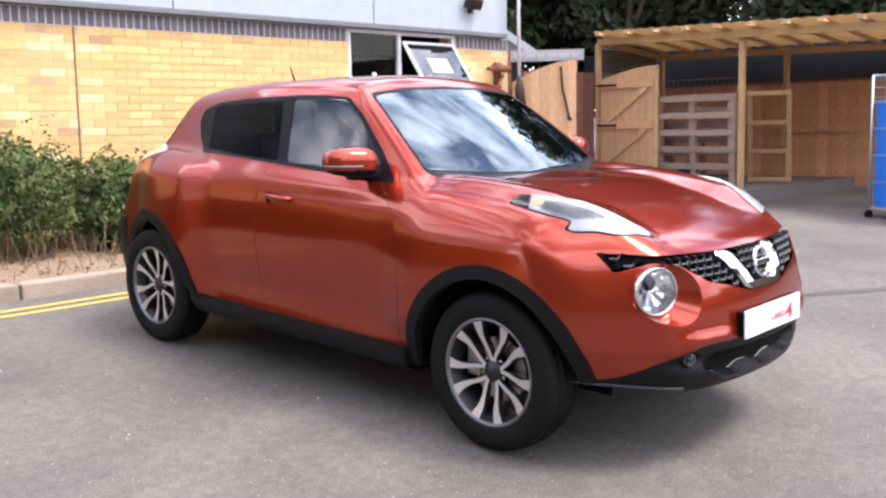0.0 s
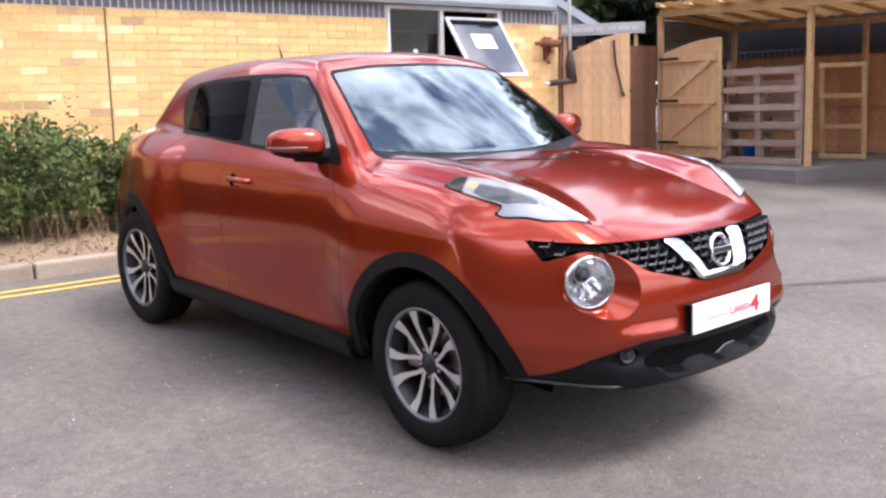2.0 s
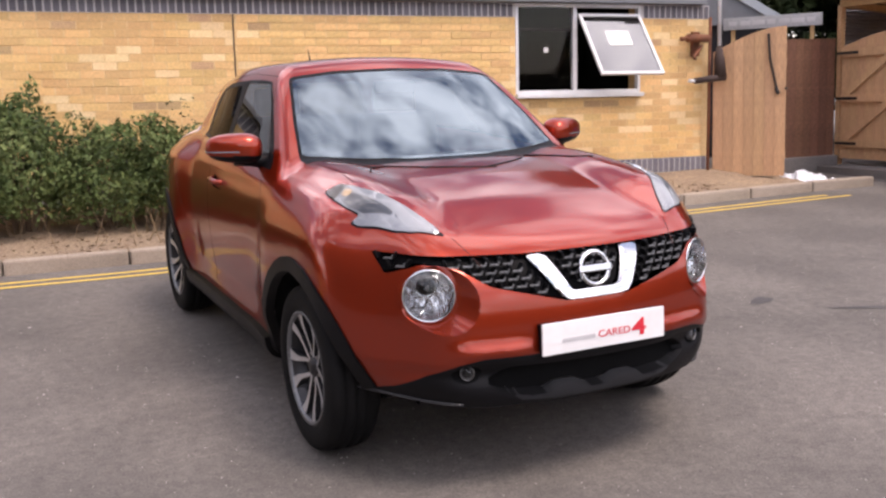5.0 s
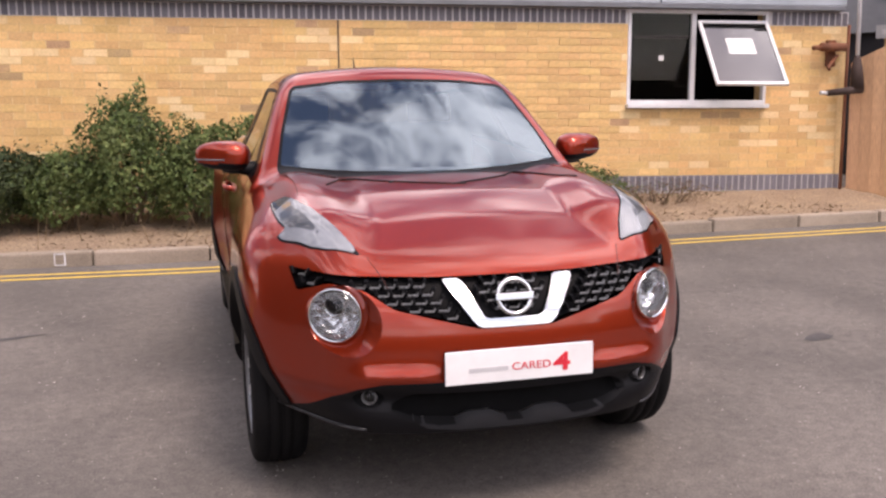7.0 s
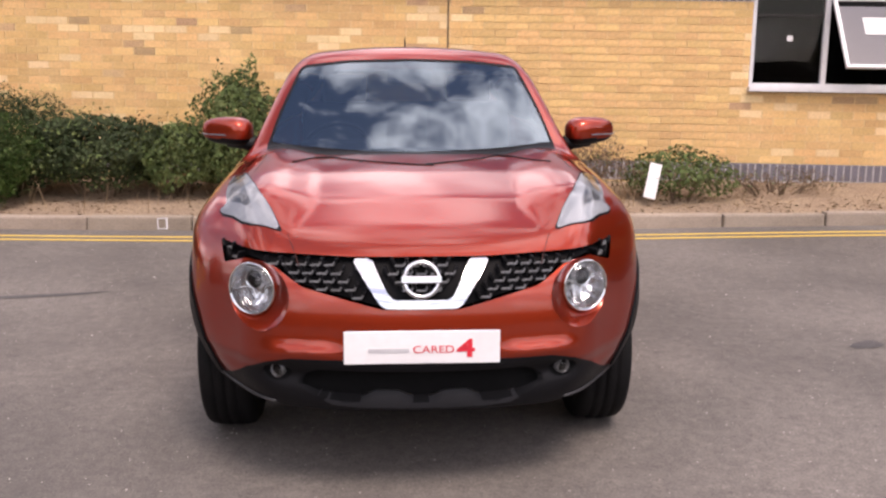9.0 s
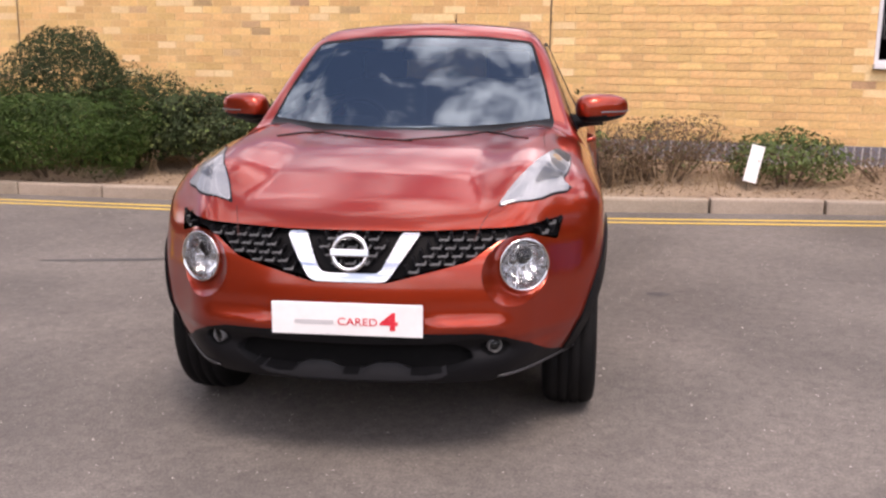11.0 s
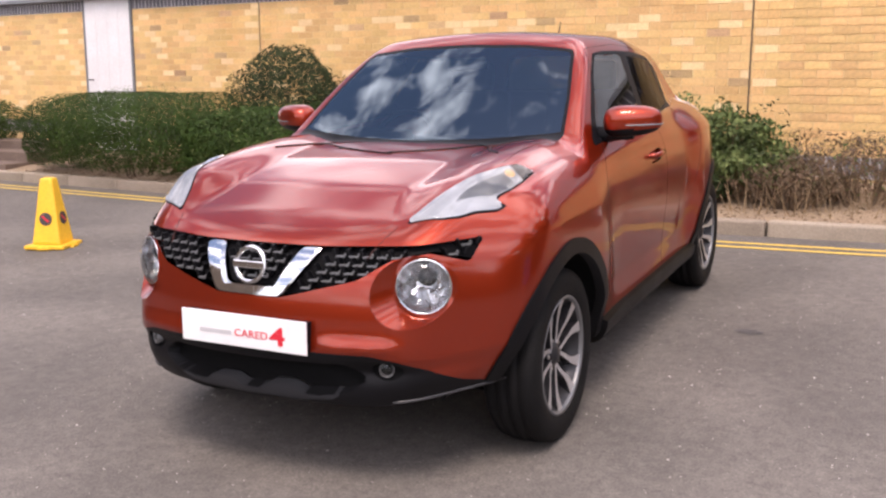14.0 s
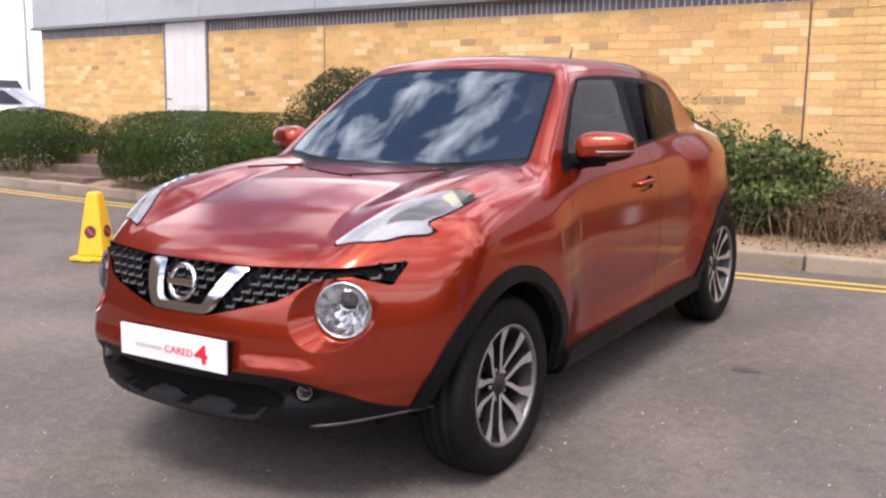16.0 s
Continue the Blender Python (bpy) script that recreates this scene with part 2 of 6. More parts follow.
M_POLY = material("white_polythene", (0.6, 0.62, 0.66), 0.35, second=(0.7, 0.72, 0.75), scale=6, fine=30, mix=0.2)

M_PAINT = material("metallic_red_paint", (0.30, 0.0285, 0.0078), 0.30, metal=0.76, second=(0.285, 0.027, 0.0074), scale=0.8, fine=900, mix=0.18, coat=1.0, edge=(0.6, 0.16, 0.11))
M_PAINT.node_tree.nodes["Principled BSDF"].inputs["Coat Roughness"].default_value = 0.085
M_LIP = material("grey_bumper_lip", (0.032, 0.032, 0.036), 0.38, scale=4, fine=100, mix=0.2)
M_SKID = material("dark_grey_plastic", (0.024, 0.025, 0.029), 0.5, spec=0.25, scale=4, fine=200, mix=0.2)
M_FIN_INNER = material("lamp_silver_inner", (0.48, 0.50, 0.535), 0.3, metal=0.3, second=(0.27, 0.285, 0.32), scale=7, fine=60, mix=0.2, contrast=0.2)
M_CAVITY = material("grey_lamp_reflector", (0.15, 0.16, 0.18), 0.3, metal=0.3, second=(0.08, 0.085, 0.10), scale=20, fine=60, mix=0.3)
M_LAMP_TAIL = material("smoked_lamp_tail", (0.03, 0.016, 0.006), 0.12, scale=10, fine=60, mix=0.2)
# shadow behind the grille mesh, painted as a near-black back panel
M_GRILLE_BACK = material("grille_shadow", (0.004, 0.004, 0.005), 0.6, spec=0.1, scale=4, fine=60, mix=0.2)
M_BLACK_PLASTIC = material("black_textured_plastic", (0.004, 0.004, 0.0055), 0.48, spec=0.21, scale=4, fine=300, mix=0.4, bump=0.08)
M_GLOSS_BLACK = material("gloss_black", (0.006, 0.006, 0.008), 0.45, spec=0.1, scale=4, fine=60, mix=0.2)
M_SEAM = material("shut_line", (0.05, 0.008, 0.005), 0.8, scale=4, fine=60, mix=0.2)
M_CHROME = material("chrome", (0.8, 0.81, 0.83), 0.07, metal=1.0, scale=3, fine=40, mix=0.04)
M_ALLOY = material("machined_alloy", (0.68, 0.68, 0.70), 0.3, metal=0.75, second=(0.55, 0.55, 0.57), scale=5, fine=200, mix=0.15)
M_ALLOY_DARK = material("dark_painted_alloy", (0.03, 0.03, 0.034), 0.4, metal=0.4, scale=5, fine=80, mix=0.2)
M_TYRE = material("tyre_rubber", (0.006, 0.006, 0.0068), 0.7, spec=0.13, second=(0.011, 0.0105, 0.0105), scale=5, fine=120, mix=0.5, bump=0.15)
M_HOOK = material("dark_brown_padding", (0.05, 0.03, 0.025), 0.8, scale=8, fine=60, mix=0.4)
M_BRAKE = material("brake_steel", (0.35, 0.33, 0.31), 0.35, metal=1.0, scale=8, fine=150, mix=0.4)
M_LINER = material("wheel_liner", (0.005, 0.005, 0.0055), 0.9, spec=0.15, scale=4, fine=50, mix=0.3)
M_SILVER = material("satin_silver_plastic", (0.20, 0.205, 0.215), 0.4, metal=0.5, scale=5, fine=90, mix=0.15)
M_PLATE = material("white_plate", (0.85, 0.85, 0.86), 0.3, scale=4, fine=40, mix=0.04)
M_RED_PRINT = material("red_print", (0.7, 0.03, 0.05), 0.4, scale=4, fine=40, mix=0.05)
M_GREY_PRINT = material("grey_print", (0.55, 0.55, 0.57), 0.5, scale=4, fine=40, mix=0.05)
M_REFLECTOR = material("lamp_reflector", (0.9, 0.9, 0.92), 0.12, metal=1.0, second=(0.55, 0.55, 0.57), scale=30, fine=90, mix=0.4, bump=0.3)
M_AMBER = material("amber_lens", (0.80, 0.56, 0.32), 0.2, scale=20, fine=80, mix=0.2, coat=1.0)
M_SEAT = material("dark_seat_cloth", (0.03, 0.03, 0.033), 0.9, scale=6, fine=120, mix=0.4, bump=0.2)
M_SEAT_COVER = material("cream_seat_cover", (0.55, 0.5, 0.36), 0.6, scale=6, fine=60, mix=0.2)
M_TAIL = material("clear_tail_lens", (0.75, 0.6, 0.58), 0.1, scale=20, fine=80, mix=0.2, coat=1.0)
M_WINDSCREEN = pane_material("windscreen_glass", (0.36, 0.42, 0.43), 2.5, (0.68, 0.83, 0.94))
M_SIDE_GLASS = pane_material("side_glass", (0.42, 0.47, 0.47), 1.75)
M_PRIVACY = pane_material("privacy_glass", (0.09, 0.095, 0.10), 1.25, (0.30, 0.31, 0.35))
M_CLEAR = pane_material("clear_lens", (0.93, 0.95, 0.96), 1.5)
M_PANE = pane_material("window_pane", (0.6, 0.65, 0.65), 1.3)
M_PANE_OPEN = pane_material("open_window_pane", (0.6, 0.65, 0.65), 2.8)


# ---- building helpers ----
def thing(name, m=None, label="", category="", group="", kind=""):
    """An empty at the base of a thing, which parents its parts."""
    ob = new(name)
    ob.empty_display_size = 0.1
    if m is not None:
        ob.matrix_world = m
    return tagged(ob, label, category, group, kind)


def mesh_of(bm, mat, smooth=False):
    me = bpy.data.meshes.new("mesh")
    bm.to_mesh(me)
    bm.free()
    for mt in (mat if isinstance(mat, (list, tuple)) else [mat]):
        me.materials.append(mt)
    if smooth:
        me.polygons.foreach_set("use_smooth", [True] * len(me.polygons))
    return me


def part(name, bm, mat, parent=None, label="", smooth=False, m=None, category="", group="", kind=""):
    """Links a bmesh as one mesh object, under a thing or a part."""
    ob = new(name, bm if isinstance(bm, bpy.types.Mesh) else mesh_of(bm, mat, smooth))
    if parent is not None:
        ob.parent = parent
    if m is not None:
        ob.matrix_basis = m
    return tagged(ob, label, category, group, kind)


def box(bm, size, at=(0, 0, 0), rot=(0, 0, 0), bevel=0.0, taper=None):
    """A bevelled box of that size round a centre; taper narrows its top."""
    r = bmesh.ops.create_cube(bm, size=1.0)
    vs = r["verts"]
    for v in vs:
        v.co = Vector((v.co.x * size[0], v.co.y * size[1], v.co.z * size[2]))
        if taper and v.co.z > 0:
            v.co.x *= taper[0]
            v.co.y *= taper[1]
    if bevel:
        es = list({e for v in vs for e in v.link_edges})
        rb = bmesh.ops.bevel(bm, geom=es, offset=bevel, segments=2, affect="EDGES", profile=0.6)
        vs = list({v for v in vs if v.is_valid} | {v for f in rb["faces"] for v in f.verts})
    m = pose(*at, *rot)
    for v in vs:
        v.co = m @ v.co
    return vs


def tube(bm, pts, r, seg=8, ends=True):
    """A round bar through the points; r is one radius or one for each point."""
    pts = [Vector(p) for p in pts]
    rs = r if isinstance(r, (list, tuple)) else [r] * len(pts)
    rings = []
    for i, p in enumerate(pts):
        d = (pts[min(i + 1, len(pts) - 1)] - pts[max(i - 1, 0)]).normalized()
        a = d.cross(Vector((0, 0, 1)) if abs(d.z) < 0.9 else Vector((1, 0, 0))).normalized()
        b = d.cross(a)
        rings.append([bm.verts.new(p + rs[i] * (math.cos(2 * math.pi * k / seg) * a + math.sin(2 * math.pi * k / seg) * b)) for k in range(seg)])
    for q, s in zip(rings, rings[1:]):
        for k in range(seg):
            bm.faces.new((q[k], q[(k + 1) % seg], s[(k + 1) % seg], s[k]))
    if ends:
        bm.faces.new(rings[0][::-1])
        bm.faces.new(rings[-1])
    return bm


def revolve(bm, profile, seg=32, axis="y", closed=False):
    """Turns a profile of (radius, along) round an axis through the origin."""
    rings = []
    for r, h in profile:
        ring = []
        for k in range(seg):
            c, s = r * math.cos(2 * math.pi * k / seg), r * math.sin(2 * math.pi * k / seg)
            ring.append(bm.verts.new({"y": (c, h, s), "x": (h, c, s), "z": (c, s, h)}[axis]))
        rings.append(ring)
    pairs = list(zip(rings, rings[1:])) + ([(rings[-1], rings[0])] if closed else [])
    for a, b in pairs:
        for k in range(seg):
            bm.faces.new((a[k], a[(k + 1) % seg], b[(k + 1) % seg], b[k]))
    return rings


def prism(bm, outline, y0, y1):
    """An outline of (x, z) given depth from y0 to y1."""
    a = [bm.verts.new((x, y0, z)) for x, z in outline]
    b = [bm.verts.new((x, y1, z)) for x, z in outline]
    bm.faces.new(a)
    bm.faces.new(b[::-1])
    for i in range(len(a)):
        j = (i + 1) % len(a)
        bm.faces.new((a[j], a[i], b[i], b[j]))
    bmesh.ops.recalc_face_normals(bm, faces=bm.faces[:])
    return bm


def bar(bm, a, b, w, h):
    """A squared timber from a to b."""
    a, b = Vector(a), Vector(b)
    d = b - a
    m = d.to_track_quat("X", "Z").to_matrix().to_4x4()
    vs = box(bm, (d.length, w, h), (0, 0, 0), bevel=min(w, h) * 0.08)
    for v in vs:
        v.co = m @ v.co + (a + b) / 2


SLOPE = 0.0411


def leaf_material(name, a, b):
    return material(name, a, 0.6, second=b, spec=0.18, scale=2.5, fine=25, mix=0.4, random_spread=0.35, island=True)


M_ROOF_SHEET = leaf_material("translucent_roof_sheet", (0.40, 0.33, 0.22), (0.48, 0.40, 0.28))


def let_light_through(m, colour, share):
    """Mixes in a translucent layer: daylight glows through the sheet."""
    n, l = m.node_tree.nodes, m.node_tree.links
    tl, mix = n.new("ShaderNodeBsdfTranslucent"), n.new("ShaderNodeMixShader")
    tl.inputs["Color"].default_value = (*colour, 1)
    mix.inputs[0].default_value = share
    l.new(n["Principled BSDF"].outputs[0], mix.inputs[1])
    l.new(tl.outputs[0], mix.inputs[2])
    l.new(mix.outputs[0], n["Material Output"].inputs["Surface"])


let_light_through(M_ROOF_SHEET, (0.78, 0.60, 0.38), 0.42)
M_LEAF = leaf_material("green_leaves", (0.072, 0.110, 0.034), (0.122, 0.155, 0.055))
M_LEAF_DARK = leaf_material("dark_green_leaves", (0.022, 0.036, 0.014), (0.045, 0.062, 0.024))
# darker copy of the leaf greens, with the trees' shade in the colour
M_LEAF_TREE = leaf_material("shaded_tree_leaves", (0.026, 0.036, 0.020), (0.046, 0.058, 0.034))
M_LEAF_YEW = leaf_material("hedge_needles", (0.019, 0.040, 0.008), (0.046, 0.084, 0.016))
M_LEAF_DRY = leaf_material("dry_brown_leaves", (0.12, 0.08, 0.05), (0.17, 0.12, 0.075))
M_TWIG = material("brown_twig", (0.09, 0.06, 0.037), 0.9, second=(0.16, 0.115, 0.075), scale=8, fine=60, mix=0.5, bump=0.3)
M_STRAW = material("dry_straw", (0.30, 0.215, 0.125), 0.9, second=(0.24, 0.165, 0.095), scale=8, fine=60, mix=0.5)


def ground_z(x, y):
    """The yard rises gently towards the building."""
    return SLOPE * min(max(y, -9.0), 9.0)


def kerb_y(x):
    return float(np.interp(x, [-40, -14, -3, -1.5, 0, 1, 2, 3, 4, 6.3], [4.12, 4.14, 4.15, 4.17, 4.26, 4.37, 4.51, 4.64, 4.74, 5.0]))


# ---- ground, kerb, bed ----
bm = bmesh.new()
ys = [-2500, -400, -60, -20, -9] + [-9 + 0.5 * i for i in range(1, 37)] + [20, 60, 400, 2500]
xs = [-2500, -300, -60, -30, -15, -10, -5, 0, 5, 10, 15, 30, 60, 300, 2500]
grid = [[bm.verts.new((x, y, ground_z(x, y))) for x in xs] for y in ys]
for r0, r1 in zip(grid, grid[1:]):
    for i in range(len(xs) - 1):
        bm.faces.new((r0[i], r0[i + 1], r1[i + 1], r1[i]))
part("ground", bm, M_ASPHALT, label="worn grey tarmac yard, rising gently to the building", category="ground", kind="structure")


def strip(bm, x0, x1, off0, off1, lift0, lift1=None, step=0.25):
    """A band that follows the kerb line, between two offsets from it."""
    lift1 = lift0 if lift1 is None else lift1
    n = max(2, int((x1 - x0) / step))
    prev = None
    for i in range(n + 1):
        x = x0 + (x1 - x0) * i / n
        k = kerb_y(x)
        a, b = k + off0, k + off1
        row = (bm.verts.new((x, a, ground_z(x, a) + lift0)), bm.verts.new((x, b, ground_z(x, b) + lift1)))
        if prev:
            bm.faces.new((prev[0], row[0], row[1], prev[1]))
        prev = row


for off in (-0.468, -0.318):
    bm = bmesh.new()
    strip(bm, -16.0, 6.1 if off < -0.4 else 5.9, off, off + 0.056, 0.004)
    part("road_line", bm, M_YELLOW, label="faded double yellow line painted on the tarmac", category="road marking", kind="structure")


def tar_patch(cx, cy, rx, ry, turn, seed):
    """A thin dark patch of newer tar with a ragged rim."""
    bm = bmesh.new()
    ring = []
    for k in range(40):
        a = 2 * math.pi * k / 40
        r = 1 + 0.45 * noise.noise(Vector((math.cos(a) * 1.6 + seed, math.sin(a) * 1.6, seed)))
        p = Matrix.Rotation(radians(turn), 2) @ Vector((rx * r * math.cos(a), ry * r * math.sin(a)))
        ring.append(bm.verts.new((cx + p.x, cy + p.y, ground_z(0, cy + p.y) + 0.003)))
    bm.faces.new(ring)
    part("tar_patch", bm, M_TAR, label="thin dark tar patch in the tarmac", category="road patch", kind="structure")


tar_patch(3.3, 0.55, 0.75, 0.05, -24, 1.0)
tar_patch(1.05, 1.85, 0.07, 0.04, 10, 2.0)
tar_patch(-2.6, 1.95, 0.5, 0.035, 15, 3.0)
tar_patch(2.3, 1.2, 0.12, 0.05, 30, 4.0)

bed = thing("planting_bed", label="dry bare soil bed between kerb and brick wall", category="flower bed", kind="structure")
bm = bmesh.new()
nx, ny = 190, 26
rows = []
for j in range(ny + 1):
    row = []
    for i in range(nx + 1):
        x = -16.0 + (6.0 + 16.0) * i / nx
        k = kerb_y(x) + 0.12
        y = k + (6.05 - k) * j / ny
        f = j / ny
        z = ground_z(x, y) + 0.085 + 0.12 * f * f + 0.04 * noise.noise(Vector((x * 1.7, y * 1.7, 0))) * min(1, f * 5) + 0.02 * noise.noise(Vector((x * 7, y * 7, 3))) * min(1, f * 5)
        row.append(bm.verts.new((x, y, z)))
    rows.append(row)
for a, b in zip(rows, rows[1:]):
    for i in range(nx):
        bm.faces.new((a[i], a[i + 1], b[i + 1], b[i]))
part("soil", bm, M_SOIL, bed, smooth=True)
bed_z = lambda x, y: ground_z(x, y) + 0.085 + 0.12 * min(1, max(0, (y - kerb_y(x)) / 1.8)) ** 2

kerb = thing("kerb", label="row of worn concrete kerb stones", category="kerb", kind="structure")
x = -16.0
while x < 6.2:
    x1 = x + 0.915
    y0, y1 = kerb_y(x), kerb_y(x1)
    bm = bmesh.new()
    box(bm, (0.903, 0.13, 0.26), (0, 0, 0), bevel=0.018)
    mid = (y0 + y1) / 2
    part("kerb_stone", bm, M_KERB, kerb,
         m=pose((x + x1) / 2, mid + 0.065, ground_z(0, mid) - 0.015 + random.uniform(-0.006, 0.006), 0, 0, math.degrees(math.atan2(y1 - y0, x1 - x)) + random.uniform(-0.4, 0.4)))
    x = x1

bm = bmesh.new()
ky = kerb_y(-2.53) - 0.0035
for w_, h_, x_, z_ in ((0.014, 0.10, -2.487, 0.062), (0.008, 0.09, -2.566, 0.062), (0.075, 0.008, -2.527, 0.106), (0.075, 0.008, -2.527, 0.018)):
    box(bm, (w_, 0.003, h_), (x_, ky, ground_z(0, ky) + z_))
part("kerb_mark", bm, M_WHITE_PAINT, label="small white painted box mark on the kerb face", category="road marking", kind="structure")

# ---- the brick building ----
WALL_Y, WALL_L, WALL_R, TILT = 6.03, -13.45, 5.3, 0.85
wall_m = pose(0, WALL_Y, 0, 0, TILT, 0)
Z_PLINTH0, Z_PLINTH, Z_TOP, Z_SOLDIER = 0.505, 0.68, 2.265, 2.42
WIN = (2.82, 4.38, 1.44, 2.42)
DOOR = (-9.75, -8.77, 0.3, 2.50)
wall = thing("wall_north", wall_m, "yellow brick wall with blue-grey brick bands", "wall", kind="structure")
bm = bmesh.new()
for x0, x1, z0, z1 in ((WALL_L, DOOR[0], -0.3, Z_SOLDIER), (DOOR[1], WIN[0], -0.3, Z_SOLDIER), (WIN[1], WALL_R, -0.3, Z_SOLDIER), (WIN[0], WIN[1], -0.3, WIN[2] - 0.05)):
    box(bm, (x1 - x0, 0.25, z1 - z0), ((x0 + x1) / 2, 0.1285, (z0 + z1) / 2))
box(bm, (0.25, 6, Z_SOLDIER + 0.3), (WALL_L + 0.125, 3.2, (Z_SOLDIER - 0.3) / 2))
box(bm, (0.25, 6, Z_SOLDIER + 0.3), (WALL_R - 0.125, 3.2, (Z_SOLDIER - 0.3) / 2))
part("mortar_backing", bm, M_MORTAR, wall)
for za, zb, mt in ((Z_TOP + 0.004, Z_SOLDIER, M_MORTAR_PALE), (Z_PLINTH0 - 0.02, Z_PLINTH - 0.004, M_MORTAR_GREY)):
    bm = bmesh.new()
    for x0, x1 in ((WALL_L, DOOR[0]), (DOOR[1], WIN[0] if za > 1 else WALL_R), (WIN[1], WALL_R)):
        if x1 > x0 and not (za < 1 and x0 == WIN[1]):
            box(bm, (x1 - x0, 0.012, zb - za), ((x0 + x1) / 2, 0.0075, (za + zb) / 2))
    part("pointing", bm, mt, wall)



def brick_mesh(w, h, mat):
    bm = bmesh.new()
    r = bmesh.ops.create_cube(bm, size=1.0)
    for v in r["verts"]:
        s = 1.0 if v.co.y > 0 else 0.975
        v.co = Vector((v.co.x * w * s, v.co.y * 0.022, v.co.z * h * (1.0 if v.co.y > 0 else 0.93)))
    return mesh_of(bm, mat)


def bricks_joined(name, items, mat, kind="stuff"):
    """Many bricks in one mesh: items of (x, z, width, height, depth)."""
    v, f = [], []
    for x, z, w, h, d in items:
        b = len(v)
        for yy, s in ((0.012, 1.0), (d, 0.97)):
            for sx, sz in ((-1, -1), (1, -1), (1, 1), (-1, 1)):
                v.append((x + sx * w * s / 2, yy, z + sz * h * s / 2))
        f += [(b + 4, b + 5, b + 6, b + 7), (b, b + 4, b + 7, b + 3), (b + 1, b + 2, b + 6, b + 5), (b, b + 1, b + 5, b + 4), (b + 3, b + 7, b + 6, b + 2)]
    me = bpy.data.meshes.new(name)
    me.from_pydata(v, [], f)
    me.materials.append(mat)
    part(name, me, None, wall, kind=kind)


PITCH, LONG = 0.0755, 0.225
one_full = brick_mesh(0.219, 0.071, M_BRICK_ONE)
rest, singles, burnt, pale = [], [], [], []
JOINTS = (-0.2, -6.33)
n_rows = int(round((Z_TOP - Z_PLINTH) / PITCH))
for r in range(n_rows):
    z = Z_PLINTH + (r + 0.5) * PITCH
    x = WALL_L + (0.1125 if r % 2 else 0.0)
    while x + 0.2 < WALL_R:
        c = x + LONG / 2
        w = 0.217
        x += LONG
        lo, hi = c - w / 2, c + w / 2
        if hi > WALL_R:
            continue
        gone = False
        for g0, g1, zz0, zz1 in ((WIN[0], WIN[1], WIN[2] - 0.05, 9), (DOOR[0], DOOR[1], -1, 9)):
            if z + 0.03 > zz0 and z - 0.03 < zz1:
                if lo >= g0 and hi <= g1:
                    gone = True
                elif lo < g0 < hi:
                    hi = g0
                elif lo < g1 < hi:
                    lo = g1
        for jx in JOINTS:
            if lo < jx < hi:
                rest.append((((jx + 0.008) + hi) / 2, z, hi - jx - 0.008, 0.069, -0.001))
                hi = jx - 0.008
        if gone or hi - lo < 0.03:
            continue
        if 0.0 < lo and hi < WIN[0] and abs(hi - lo - 0.217) < 1e-6:
            singles.append((c, z))
        else:
            random.choices((rest, burnt, pale), (84, 4, 12))[0].append(((lo + hi) / 2, z, hi - lo, 0.071, random.uniform(-0.002, 0.001)))
bricks_joined("brickwork", rest, M_BRICK)
bricks_joined("burnt_brickwork", burnt, M_BRICK_BURNT)
bricks_joined("pale_brickwork", pale, M_BRICK_PALE)
sold_full = brick_mesh(0.056, 0.146, M_SOLDIER_ONE)
sold_rest, sold_single = [], []
for zc, hh in (((Z_TOP + Z_SOLDIER) / 2, 0.146), ((Z_PLINTH0 + Z_PLINTH) / 2, 0.165)):
    x = WALL_L + 0.04
    while x < WALL_R - 0.03:
        if not ((zc > 2 and WIN[0] - 0.03 < x < WIN[1] + 0.03) or DOOR[0] - 0.03 < x < DOOR[1] + 0.03):
            if zc > 2 and x > -4.5:
                sold_single.append((x, zc))
            else:
                sold_rest.append((x, zc, 0.056, hh, random.uniform(-0.004, 0.001)))
        x += 0.0735
bricks_joined("soldier_bricks", sold_rest, M_SOLDIER)
for jx in JOINTS:
    bm = bmesh.new()
    box(bm, (0.017, 0.012, Z_TOP - Z_PLINTH), (jx, 0.0055, (Z_TOP + Z_PLINTH) / 2))
    part("movement_joint", bm, M_SEALANT, wall, "dark sealant joint")

# cladding above the bricks
clad = thing("cladding", wall_m, "pale grey sheet-metal cladding over the brick wall", "cladding", kind="structure")
bm = bmesh.new()
box(bm, (WALL_R - WALL_L + 0.1, 0.16, 0.05), ((WALL_L + WALL_R) / 2 - 0.15, -0.03, Z_SOLDIER + 0.027), bevel=0.008)
part("drip_flashing", bm, M_CLAD_DARK, clad, "dark metal drip edge")
xx = WALL_L - 0.2
while xx < WALL_R - 0.1:
    x1 = min(xx + 2.4, WALL_R - 0.05)
    bm = bmesh.new()
    box(bm, (x1 - xx - 0.012, 0.1, 1.5), ((xx + x1) / 2, 0.0, Z_SOLDIER + 0.06 + 0.75), bevel=0.006)
    part("cladding_panel", bm, M_CLAD, clad)
    xx = x1
bm = bmesh.new()
box(bm, (WALL_R - WALL_L, 6.2, 0.1), ((WALL_L + WALL_R) / 2, 3.15, Z_SOLDIER + 1.55))
box(bm, (0.1, 6.0, 1.5), (WALL_R - 0.12, 3.1, Z_SOLDIER + 0.8))
box(bm, (0.1, 6.0, 1.5), (WALL_L - 0.1, 3.1, Z_SOLDIER + 0.8))
part("flat_roof", bm, M_CLAD_DARK, clad)
